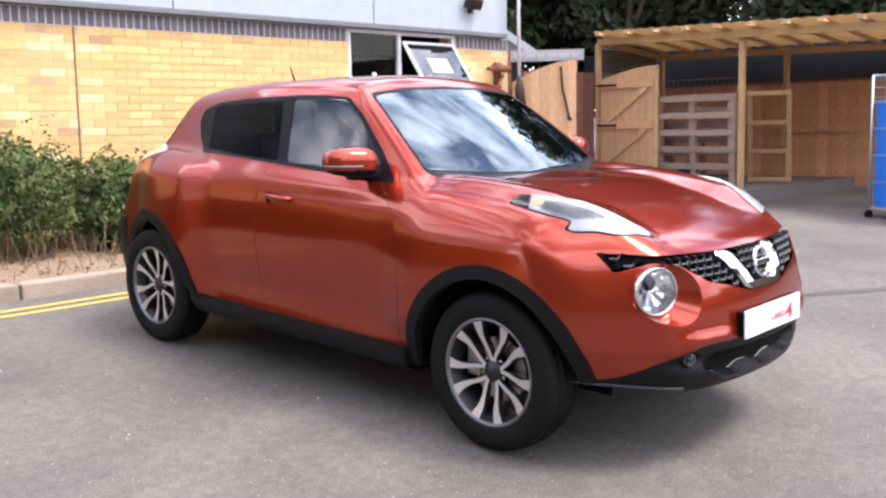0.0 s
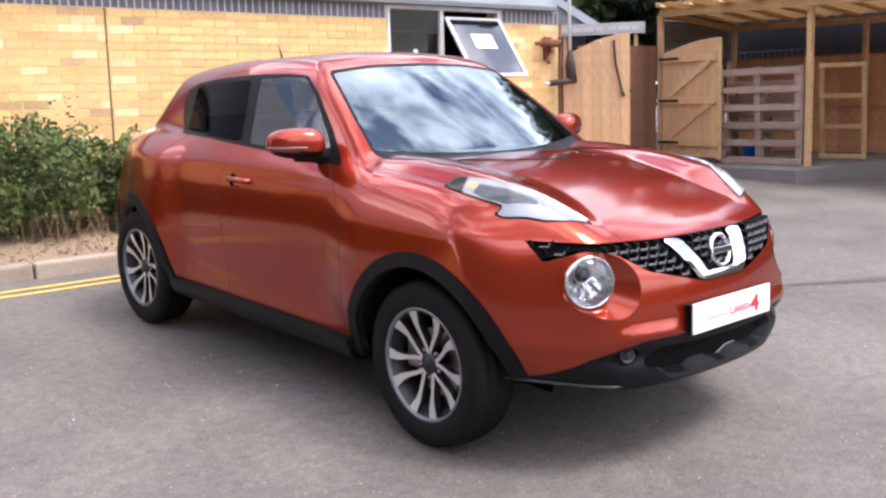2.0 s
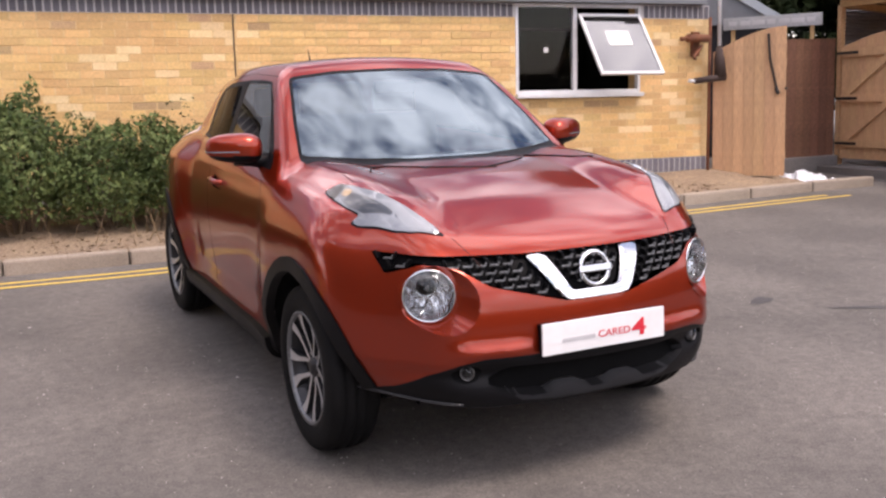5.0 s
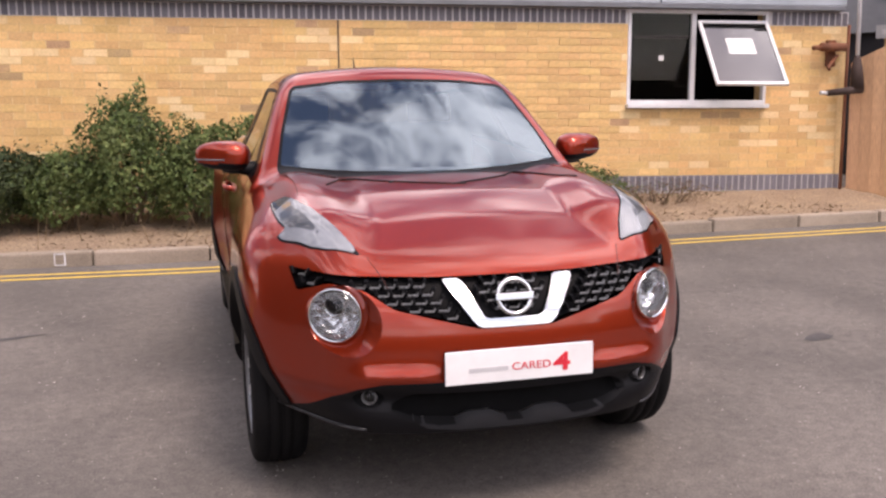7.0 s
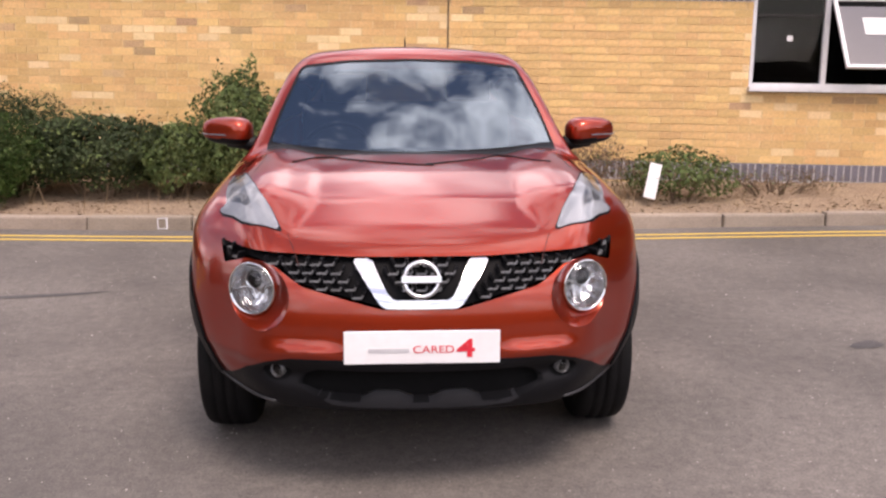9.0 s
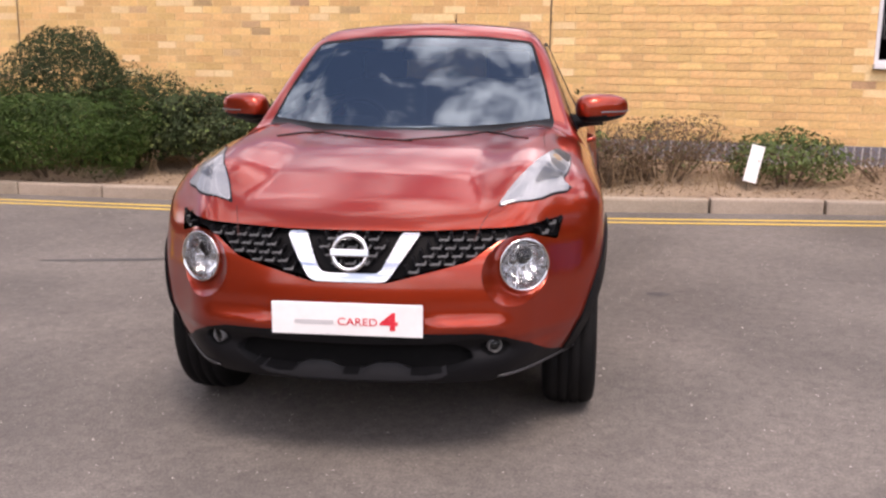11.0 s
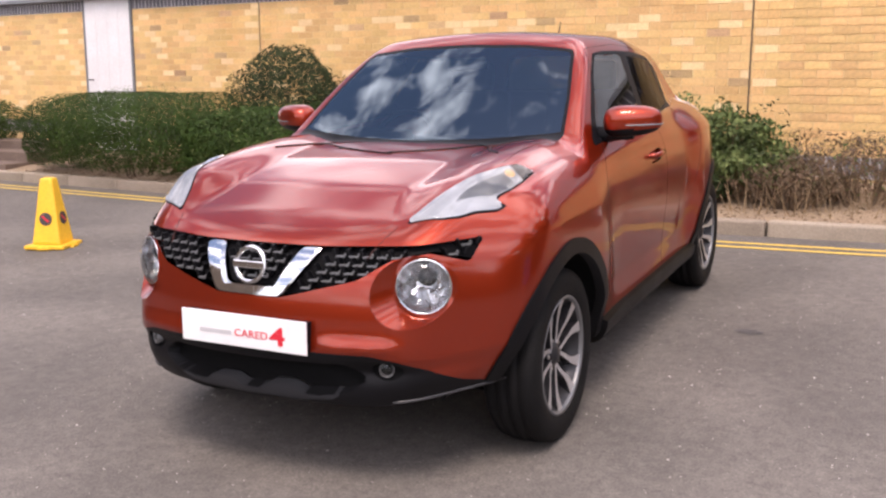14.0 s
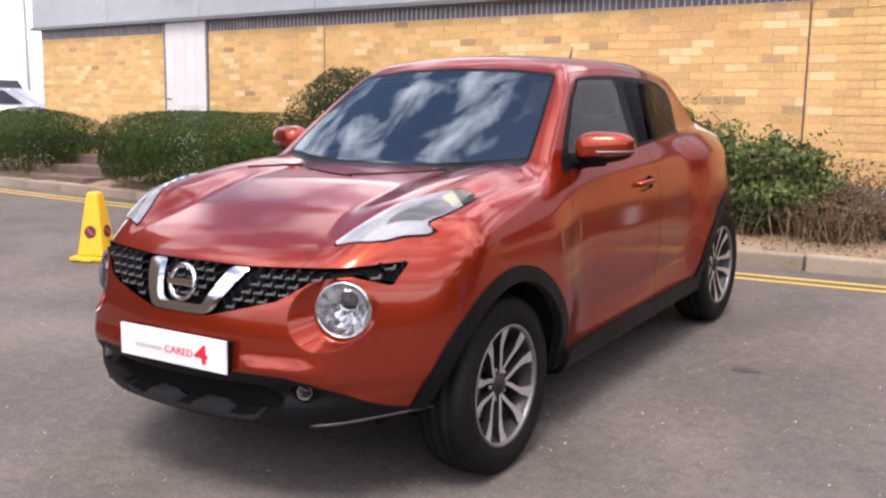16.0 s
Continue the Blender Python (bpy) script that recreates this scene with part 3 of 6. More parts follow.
for lx, lz in ((4.6, 2.74), (-9.3, 2.87)):
    lamp = thing("wall_lamp", wall_m @ pose(lx, -0.06, lz), "small black floodlight fixed to the cladding", "wall lamp", "floodlights")
    bm = bmesh.new()
    box(bm, (0.05, 0.06, 0.14), (0, 0, 0.02), bevel=0.006)
    part("bracket", bm, M_BLACK_STEEL, lamp)
    bm = bmesh.new()
    box(bm, (0.22, 0.1, 0.13), (0, -0.07, 0.06), (25, 0, 0), bevel=0.012)
    part("housing", bm, M_BLACK_STEEL, lamp)

# window with an open top-hung casement
win = thing("window_1", wall_m @ pose(0, 0, 0), "white metal-framed window, one light hung open", "window", kind="structure")
wx0, wx1, wz0, wz1 = WIN
bm = bmesh.new()
for sx, sz, at in (((0.035), wz1 - wz0, (wx0 + 0.017, 0.03, (wz0 + wz1) / 2)), (0.035, wz1 - wz0, (wx1 - 0.017, 0.03, (wz0 + wz1) / 2)),
                   (0.05, wz1 - wz0, (3.545, 0.03, (wz0 + wz1) / 2))):
    box(bm, (sx, 0.07, sz), at, bevel=0.004)
for z in (wz0 + 0.02, wz1 - 0.02):
    box(bm, (wx1 - wx0 - 0.07, 0.068, 0.04), ((wx0 + wx1) / 2, 0.031, z), bevel=0.004)
part("window_frame", bm, M_WHITE_FRAME, win)
bm = bmesh.new()
box(bm, (wx1 - wx0 + 0.02, 0.12, 0.045), ((wx0 + wx1) / 2, -0.02, wz0 - 0.022), bevel=0.006)
part("window_sill", bm, M_WHITE_FRAME, win)
bm = bmesh.new()
box(bm, (0.66, 0.006, wz1 - wz0 - 0.08), (3.19, 0.035, (wz0 + wz1) / 2))
ob = part("pane", bm, M_PANE, win)
ob.visible_shadow = False
bm = bmesh.new()
box(bm, (0.66, 0.03, 0.02), (3.19, 0.033, wz1 - 0.28), bevel=0.003)
part("glazing_bar", bm, M_BLACK_STEEL, win)
bm = bmesh.new()
box(bm, (0.055, 0.004, 0.055), (3.2, 0.028, 1.92))
part("notice", bm, M_PAPER, win)
# room box behind the panes, its gloom painted in
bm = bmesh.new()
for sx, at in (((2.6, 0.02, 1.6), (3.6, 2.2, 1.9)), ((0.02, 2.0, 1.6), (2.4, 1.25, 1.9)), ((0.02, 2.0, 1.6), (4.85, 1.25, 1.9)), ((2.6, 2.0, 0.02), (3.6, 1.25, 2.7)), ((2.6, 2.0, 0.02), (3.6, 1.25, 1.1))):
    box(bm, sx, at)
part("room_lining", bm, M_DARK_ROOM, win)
case = part("casement", bmesh.new(), M_WHITE_FRAME, win, "white casement hung open at its foot", m=pose(3.965, -0.012, 2.305, -38, 0, 0))
bm = bmesh.new()
cw, ch = 0.78, 0.86
for sx, sz, at in ((0.035, ch, (-cw / 2 + 0.017, 0, -ch / 2)), (0.035, ch, (cw / 2 - 0.017, 0, -ch / 2)), (cw - 0.07, 0.035, (0, 0, -0.017)), (cw - 0.07, 0.035, (0, 0, -ch + 0.017))):
    box(bm, (sx, 0.03, sz), at, bevel=0.003)
bm.to_mesh(case.data)
bm.free()
bm = bmesh.new()
box(bm, (cw - 0.07, 0.005, ch - 0.07), (0, 0, -ch / 2))
ob = part("casement_pane", bm, M_PANE_OPEN, case)
ob.visible_shadow = False
bm = bmesh.new()
box(bm, (0.3, 0.003, 0.21), (0.0, -0.006, -0.35))
part("paper_notice", bm, M_PAPER, case)

# white panelled door in the wall
door = thing("door_1", wall_m, "tall plain white boarded door", "door", kind="structure")
dw = (DOOR[1] - DOOR[0]) / 4
for i in range(4):
    bm = bmesh.new()
    box(bm, (dw - 0.006, 0.05, DOOR[3] - DOOR[2]), (DOOR[0] + dw * (i + 0.5), 0.0, (DOOR[2] + DOOR[3]) / 2), bevel=0.004)
    part("board", bm, M_WHITE_PAINT, door)
bm = bmesh.new()
for x in (DOOR[0] - 0.02, DOOR[1] + 0.02):
    box(bm, (0.04, 0.06, DOOR[3] - DOOR[2]), (x, 0.0, (DOOR[2] + DOOR[3]) / 2), bevel=0.004)
part("door_frame", bm, M_CLAD_DARK, door)
bm = bmesh.new()
tube(bm, [(DOOR[0] + 0.1, -0.03, 1.3), (DOOR[0] + 0.1, -0.08, 1.3), (DOOR[0] + 0.2, -0.08, 1.3)], 0.01)
part("door_handle", bm, M_BLACK_STEEL, door)

# iron pipe and winder at the end of the wall
pole = thing("hanging_pole", pose(5.33, 5.82, -0.03), "white pole with a dark padded hook end", "pole")
bm = bmesh.new()
tube(bm, [(0, 0, 1.75), (0, 0, 3.9)], 0.022, 10)
tube(bm, [(0, 0, 3.6), (-0.1, 0.2, 3.6)], 0.02, 8)
part("shaft", bm, M_WHITE_FRAME, pole, smooth=True)
bm = bmesh.new()
tube(bm, [(0, 0, 1.9), (0.0, 0, 1.75), (0.01, -0.01, 1.55)], [0.03, 0.06, 0.07], 12)
tube(bm, [(0.06, -0.02, 1.545), (-0.32, 0.02, 1.51)], [0.045, 0.035], 10)
part("padded_hook", bm, M_HOOK, pole, smooth=True)
bm = bmesh.new()
tube(bm, [(-0.32, 0.02, 1.51), (-0.40, 0.02, 1.512)], 0.02, 8)
part("hook_tip", bm, M_WHITE_FRAME, pole, smooth=True)
winder = thing("wall_winder", wall_m @ pose(5.1, -0.02, 1.98), "rusty iron winder bracket on the brick corner", "bracket")
bm = bmesh.new()
box(bm, (0.1, 0.05, 0.28), (0, 0, 0), bevel=0.008)
part("back_plate", bm, M_RUST, winder)
bm = bmesh.new()
tube(bm, [(-0.17, -0.09, 0.06), (0.12, -0.09, 0.06)], 0.045, 12)
tube(bm, [(0.0, 0, 0.06), (0.0, -0.09, 0.06)], 0.025, 8)
part("drum", bm, M_RUST, winder, smooth=True)
bm = bmesh.new()
tube(bm, [(-0.17, -0.09, 0.06), (-0.26, -0.1, 0.05)], 0.025, 8)
tube(bm, [(0.05, -0.06, -0.02), (-0.08, -0.1, -0.15), (-0.08, -0.14, -0.18)], 0.018, 8)
part("crank", bm, M_RUST, winder, smooth=True)
bm = bmesh.new()
tube(bm, [(0.17, -0.05, 0.3), (0.17, -0.05, -1.5)], 0.018, 8)
part("down_pipe", bm, M_RUST, winder, smooth=True)


# ---- the car: one smooth surface, cut into its panels ----
def smax(a, b, k):
    h = np.maximum(k - np.abs(a - b), 0) / k
    return np.maximum(a, b) + h * h * k * 0.25


def smin(a, b, k):
    return -smax(-a, -b, k)


def curve(ks, vs, blur):
    """A smooth function through a few stations."""
    lo, hi = ks[0], ks[-1]
    xs_ = np.linspace(lo - 0.5, hi + 0.5, 1200)
    v = np.interp(xs_, ks, vs)
    n = max(1, int(blur / (xs_[1] - xs_[0])))
    ker = np.hanning(2 * n + 3)
    pad = np.pad(v, n + 1, mode="edge")
    v = np.convolve(pad, ker / ker.sum(), mode="valid")
    return lambda q: np.interp(q, xs_, v)


def step01(a, b, v):
    t = np.clip((v - a) / (b - a), 0, 1)
    return t * t * (3 - 2 * t)


def bell(v, c, w):
    return np.exp(-((v - c) / w) ** 2)


hood_line = curve([-0.85, -0.74, -0.66, -0.5, -0.3, 0, 0.3, 0.5, 2.2, 2.6, 2.9, 3.1, 3.3],
                  [0.66, 0.80, 0.858, 0.918, 0.975, 1.030, 1.066, 1.082, 1.13, 1.14, 1.11, 1.03, 0.9], 0.07)
crest_line = curve([-0.7, -0.55, -0.45, -0.36, -0.27, -0.1, 0.1, 0.3, 0.5, 0.75, 1.0], [0.765, 0.872, 0.936, 0.99, 1.029, 1.058, 1.08, 1.092, 1.088, 1.065, 1.03], 0.06)
side_line = curve([0.15, 0.3, 0.45, 0.6, 0.75, 0.9, 1.0, 1.1, 1.25], [0.80, 0.836, 0.852, 0.855, 0.849, 0.836, 0.82, 0.788, 0.73], 0.1)
door_line = curve([0.25, 0.33, 0.40, 0.47, 0.55, 0.65, 0.75, 0.82, 0.9, 1.0, 1.1], [0.0, -0.006, -0.024, -0.033, -0.026, -0.017, -0.009, -0.005, -0.003, -0.007, -0.015], 0.04)
nose_line = curve([0.15, 0.25, 0.35, 0.45, 0.55, 0.65, 0.72, 0.80, 0.88, 0.98], [-0.64, -0.74, -0.798, -0.805, -0.793, -0.780, -0.764, -0.735, -0.68, -0.58], 0.06)
tail_line = curve([0.2, 0.35, 0.55, 0.68, 0.78, 0.95, 1.15], [3.18, 3.26, 3.28, 3.26, 3.21, 3.12, 3.0], 0.07)
roof_line = curve([0.5, 0.9, 1.1, 1.3, 1.6, 2.0, 2.4, 2.7, 3.0], [1.36, 1.495, 1.536, 1.546, 1.541, 1.524, 1.488, 1.446, 1.37], 0.14)
WHEEL_Y, WHEEL_Z = (0.013, 2.543), 0.334


def plateau(v, a, b, soft):
    """One between a and b, falling smoothly to nothing outside."""
    return step01(a - soft, a, v) * step01(b + soft, b, v)


def side_width(y, z):
    w = side_line(z)
    w = w + 0.028 * plateau(y, -0.42, 0.36, 0.30) * plateau(z, 0.50, 0.84, 0.16)
    w = w + 0.045 * plateau(y, 2.24, 2.52, 0.30) * plateau(z, 0.45, 0.985, 0.12)
    w = w + door_line(z) * plateau(y, 0.80, 1.85, 0.38)
    w = w - 0.045 * step01(-0.18, -0.46, y) * step01(0.60, 0.40, z)
    return w - 0.10 * step01(-0.05, -0.8, y) - 0.12 * step01(2.25, 3.25, y)


def car_field(p):
    """Below zero inside the body."""
    x, y, z = p[:, 0], p[:, 1], p[:, 2]
    a = np.abs(x)
    top = hood_line(y) + 0.024 * step01(-0.75, -0.08, y) * step01(0.74, -0.02, y) - 0.028 * (a / 0.75) ** 2
    out = np.maximum(a - 0.585, 0)
    crest = crest_line(y) - 2.2 * (a - 0.585) ** 2 - 26 * out ** 3 - 0.08 * step01(0.5, 1.1, y)
    top = smax(top, crest - 0.004, 0.085)
    lower = smax((z - top) * 0.95, (a - side_width(y, z)) * 0.97, 0.12)
    nose = nose_line(z) + 0.006 + 0.26 * a ** 2 + 4.0 * np.maximum(a - 0.5, 0) ** 2 - 5.0 * np.maximum(a - 0.63, 0) ** 2
    nose = nose + 0.022 * bell(z, 0.455, 0.04) * bell(a, 0.47, 0.16) + 0.02 * step01(0.50, 0.44, z) + 0.09 * step01(0.45, 0.29, z) * step01(0.35, 0.8, a)
    nose = nose - 0.013 * bell(z, 0.535, 0.026) * step01(0.22, 0.34, a) * step01(0.60, 0.45, a)
    lower = smax(lower, (nose - y) * 0.86, 0.075)
    lower = smax(lower, (y - tail_line(z) + (0.30 - 0.03 * step01(0.80, 0.66, z)) * a ** 2.4) * 0.9, 0.12)
    lower = smax(lower, 0.278 - z, 0.05)
    d = z - 1.1
    wg = 0.752 - 0.50 * d + 0.02 * d * d - 0.15 * step01(1.6, 2.8, y) - 0.03 * step01(1.0, 0.45, y)
    green = smax((a - wg) * 0.9, (z - roof_line(y) + 0.13 * a * a) * 0.97, 0.085)
    green = smax(green, (screen_y(a, z) - y) * 0.57, 0.03)
    green = smax(green, (y - 2.69 - (1.45 - z) * 0.68 + 0.25 * a * a) * 0.75, 0.06)
    green = smax(green, 1.01 - z, 0.03)
    return smin(lower, green, 0.045 - 0.033 * step01(1.0, 0.6, y) * step01(0.72, 0.50, a))


def screen_y(a, z):
    """How far back the windscreen stands."""
    return 0.374 + 1.5 * (z - 1.06) + 0.24 * a * a - 0.02 + 0.42 * (z - 1.265) ** 2


def field_normal(p):
    e = 0.002
    g = np.stack([car_field(p + e * np.eye(3)[i]) - car_field(p - e * np.eye(3)[i]) for i in range(3)], 1) / (2 * e)
    return g


def net_surface(h=0.017):
    """The zero surface of the field as quads, pulled exactly on to it."""
    lo, hi = np.array((-0.99, -0.95, 0.12)), np.array((0.99, 3.4, 1.66))
    n = np.ceil((hi - lo) / h).astype(int) + 1
    ax = [lo[i] + h * np.arange(n[i]) for i in range(3)]
    gx, gy, gz = np.meshgrid(*ax, indexing="ij")
    f = car_field(np.stack([gx.ravel(), gy.ravel(), gz.ravel()], 1)).reshape(n)
    s = f < 0
    cells = np.zeros(n - 1, int)
    pos = np.zeros((*(n - 1), 3))
    cnt = np.zeros(n - 1)
    for axis in range(3):
        sl0, sl1 = [slice(None)] * 3, [slice(None)] * 3
        sl0[axis], sl1[axis] = slice(0, -1), slice(1, None)
        f0, f1 = f[tuple(sl0)], f[tuple(sl1)]
        cross = s[tuple(sl0)] != s[tuple(sl1)]
        t = np.where(cross, f0 / np.where(cross, f0 - f1, 1), 0)
        pt = np.stack([gx[tuple(sl0)], gy[tuple(sl0)], gz[tuple(sl0)]], -1)
        pt[..., axis] += t * h
        o = [k for k in range(3) if k != axis]
        for da in (0, 1):
            for db in (0, 1):
                sl = [slice(None)] * 3
                sl[o[0]] = slice(da, da + n[o[0]] - 1)
                sl[o[1]] = slice(db, db + n[o[1]] - 1)
                c = cross[tuple(sl)]
                pos += np.where(c[..., None], pt[tuple(sl)], 0)
                cnt += c
    used = cnt > 0
    cells[used] = np.arange(used.sum())
    v = pos[used] / cnt[used][:, None]
    quads = []
    for axis in range(3):
        o = [(axis + 1) % 3, (axis + 2) % 3]
        sl0, sl1 = [slice(None)] * 3, [slice(None)] * 3
        sl0[axis], sl1[axis] = slice(0, -1), slice(1, None)
        for k in o:
            sl0[k] = sl1[k] = slice(1, -1)
        s0, s1 = s[tuple(sl0)], s[tuple(sl1)]
        ids = np.argwhere(s0 != s1)
        flip = s1[tuple(ids.T)]
        base = ids.copy()
        e0, e1 = np.eye(3, dtype=int)[o[0]], np.eye(3, dtype=int)[o[1]]
        q = np.stack([cells[tuple((base + d).T)] for d in (0 * e0, e0, e0 + e1, e1)], 1)
        q[flip] = q[flip][:, ::-1]
        quads.append(q)
    for _ in range(4):
        g = field_normal(v)
        v = v - g * (car_field(v) / np.maximum((g * g).sum(1), 0.05))[:, None]
    return v, np.concatenate(quads)


class Skin:
    """A mesh that can be cut along the zero line of any function of place."""

    def __init__(self, v, polys):
        self.v, self.polys = v, polys

    def cut(self, g):
        """Takes away and returns what lies where g < 0."""
        gv = g(self.v)
        gv = np.where(np.abs(gv) < 1e-6, 1e-6, gv)
        neg = (gv < 0).tolist()
        extra, made, inside, outside = [], {}, [], []
        count = len(self.v)
        for p in self.polys:
            k = sum([neg[i] for i in p])
            if k == 0:
                outside.append(p)
            elif k == len(p):
                inside.append(p)
            else:
                a, b = [], []
                for i, j in zip(p, p[1:] + p[:1]):
                    (a if neg[i] else b).append(i)
                    if neg[i] != neg[j]:
                        key = (min(i, j), max(i, j))
                        if key not in made:
                            t = gv[i] / (gv[i] - gv[j])
                            made[key] = count + len(extra)
                            extra.append(self.v[i] + t * (self.v[j] - self.v[i]))
                        a.append(made[key])
                        b.append(made[key])
                inside.append(tuple(a))
                outside.append(tuple(b))
        if extra:
            self.v = np.concatenate([self.v, np.array(extra)])
        self.polys = outside
        return Skin(self.v, inside)

    def mesh(self, mat, lift=0.0, skirt=0.0, straight=False):
        """A smooth-shaded mesh of it, lifted off the surface; skirt turns its rim inwards by that much."""
        used = sorted({i for p in self.polys for i in p})
        index = {i: k for k, i in enumerate(used)}
        v = self.v[used]
        g = field_normal(v)
        nrm = g / np.maximum(np.linalg.norm(g, axis=1), 1e-6)[:, None]
        polys = [tuple(index[i] for i in p) for p in self.polys]
        move = np.tile([0.0, -1.0, 0.0], (len(v), 1)) if straight else nrm
        w = v + lift * move
        normals = nrm
        if skirt:
            seen = {}
            for p in polys:
                for i, j in zip(p, p[1:] + p[:1]):
                    seen[(i, j)] = True
            rim = [e for e in seen if (e[1], e[0]) not in seen]
            low, sides, lows = {}, [], []
            for i, j in rim:
                for q in (i, j):
                    if q not in low:
                        low[q] = len(w) + len(lows)
                        lows.append(v[q] + (lift - skirt) * move[q])
                sides.append((j, i, low[i], low[j]))
            if lows:
                w = np.concatenate([w, np.array(lows)])
                keys = list(low)
                normals = np.concatenate([nrm, nrm[keys]])
            polys = polys + sides
        me = bpy.data.meshes.new("panel")
        me.from_pydata(w.tolist(), [], polys)
        me.materials.append(mat)
        me.polygons.foreach_set("use_smooth", [True] * len(me.polygons))
        me.update()
        me.normals_split_custom_set_from_vertices(normals.tolist())
        return me


def poly_dist(pts, u, w):
    """Signed distance to a closed outline, below zero inside."""
    best = np.full(len(u), 1e9)
    inside = np.zeros(len(u), bool)
    for (x0, y0), (x1, y1) in zip(pts, pts[1:] + pts[:1]):
        dx, dy = x1 - x0, y1 - y0
        t = np.clip(((u - x0) * dx + (w - y0) * dy) / max(dx * dx + dy * dy, 1e-12), 0, 1)
        best = np.minimum(best, np.hypot(u - x0 - t * dx, w - y0 - t * dy))
        inside ^= ((y0 > w) != (y1 > w)) & (u < (x1 - x0) * (w - y0) / ((y1 - y0) if y1 != y0 else 1e-12) + x0)
    return np.where(inside, -best, best)


def rounded(pts, r=0.03, n=4):
    """The outline with its corners rounded."""
    out = []
    for i, p in enumerate(pts):
        a, p, b = Vector(pts[i - 1]), Vector(p), Vector(pts[(i + 1) % len(pts)])
        k = min(r, (a - p).length * 0.45, (b - p).length * 0.45)
        s, e = p + (a - p).normalized() * k, p + (b - p).normalized() * k
        for j in range(n + 1):
            t = j / n
            out.append(tuple((1 - t) ** 2 * s + 2 * t * (1 - t) * p + t * t * e))
    return out


CAR = pose(-0.006, 0.075, 0.005, 2.35, 0, 6.4)
car = thing("car", CAR, "red metallic small crossover car with black wheel arches, parked", "car")
FAR = 9.0


def front_of(pts, ymax=0.5):
    return lambda p: np.where(p[:, 1] < ymax, poly_dist(pts, p[:, 0], p[:, 2]), FAR)


def side_of(pts, sign, xmin=0.45):
    return lambda p: np.where(p[:, 0] * sign > xmin, poly_dist(pts, p[:, 1], p[:, 2]), FAR)


def over_of(pts, zmin=0.8):
    return lambda p: np.where(p[:, 2] > zmin, poly_dist(pts, p[:, 0], p[:, 1]), FAR)


def mirrored(pts):
    return [(-x, q) for x, q in pts][::-1]


sv, sq = net_surface()
skin = Skin(sv, [tuple(q) for q in sq.tolist()])

# the bumper's lower edge rises towards the wheels
skin.cut(lambda p: np.where(p[:, 1] < -0.2, p[:, 2] - 0.328, FAR))
skin.cut(lambda p: np.where((np.abs(p[:, 0]) > 0.42) & (p[:, 1] < 0.0), p[:, 2] - 0.335 - 0.05 * np.maximum(np.abs(p[:, 0]) - 0.5, 0) + 0.5 * np.maximum(0.5 - np.abs(p[:, 0]), 0), FAR))
skin.cut(lambda p: np.where(p[:, 1] > 2.75, p[:, 2] - 0.36, FAR))

# wheel openings
for wy in WHEEL_Y:
    for sg in (1, -1):
        skin.cut(lambda p: np.where((p[:, 0] * sg > 0.5) & (p[:, 2] < 1.0), np.hypot(p[:, 1] - wy, p[:, 2] - WHEEL_Z) - 0.390, FAR))

# glass and its black borders
SCREEN = [(-0.662, 1.085), (-0.40, 1.055), (0.40, 1.055), (0.662, 1.085), (0.615, 1.25), (0.535, 1.452), (0.3, 1.478), (0, 1.486), (-0.3, 1.478), (-0.535, 1.452), (-0.615, 1.25)]
screen_r = rounded(SCREEN, 0.03)
border = skin.cut(lambda p: np.where((p[:, 1] < 1.25) & (screen_y(np.abs(p[:, 0]), p[:, 2]) - p[:, 1] < 0.06), poly_dist(screen_r, p[:, 0], p[:, 2]), FAR))
pane = border.cut(lambda p: np.maximum(poly_dist(screen_r, p[:, 0], p[:, 2]) + 0.014, 1.088 + 0.075 * p[:, 0] ** 2 - p[:, 2]))
part("windscreen", pane.mesh(M_WINDSCREEN), None, car, "sloping windscreen glass that mirrors the clouds")
part("windscreen_border", border.mesh(M_GLOSS_BLACK), None, car)
FRONT_WIN = [(0.70, 1.078), (1.40, 1.108), (1.515, 1.420), (1.125, 1.421), (0.985, 1.338), (0.82, 1.20)]
REAR_WIN = [(1.475, 1.113), (2.215, 1.138), (2.315, 1.365), (1.605, 1.408)]
FRAME = [(0.62, 1.055), (0.97, 1.072), (1.5, 1.098), (1.8, 1.112), (2.05, 1.115), (2.24, 1.115), (2.37, 1.19), (2.46, 1.28), (2.45, 1.345), (2.30, 1.386), (2.0, 1.412), (1.72, 1.426), (1.5, 1.436), (1.27, 1.438), (1.11, 1.43), (0.96, 1.345), (0.77, 1.195)]
for sg in (1, -1):
    fr = skin.cut(side_of(rounded(FRAME, 0.015), sg))
    for nm, outline, mt in (("front_side_window", FRONT_WIN, M_SIDE_GLASS), ("rear_side_window", REAR_WIN, M_PRIVACY)):
        g = fr.cut(side_of(rounded(outline, 0.03), sg))
        part(nm, g.mesh(mt, 0.0), None, car, "tinted side window glass")
    part("window_frame", fr.mesh(M_GLOSS_BLACK, 0.001), None, car, "gloss black window surround")
g = skin.cut(lambda p: np.where((p[:, 1] > 2.4) & (p[:, 2] > 1.13) & (p[:, 2] < 1.40), 2.63 + (1.45 - p[:, 2]) * 0.68 - 0.25 * p[:, 0] ** 2 - p[:, 1], FAR))
part("rear_window", g.mesh(M_PRIVACY), None, car, "dark tailgate glass")

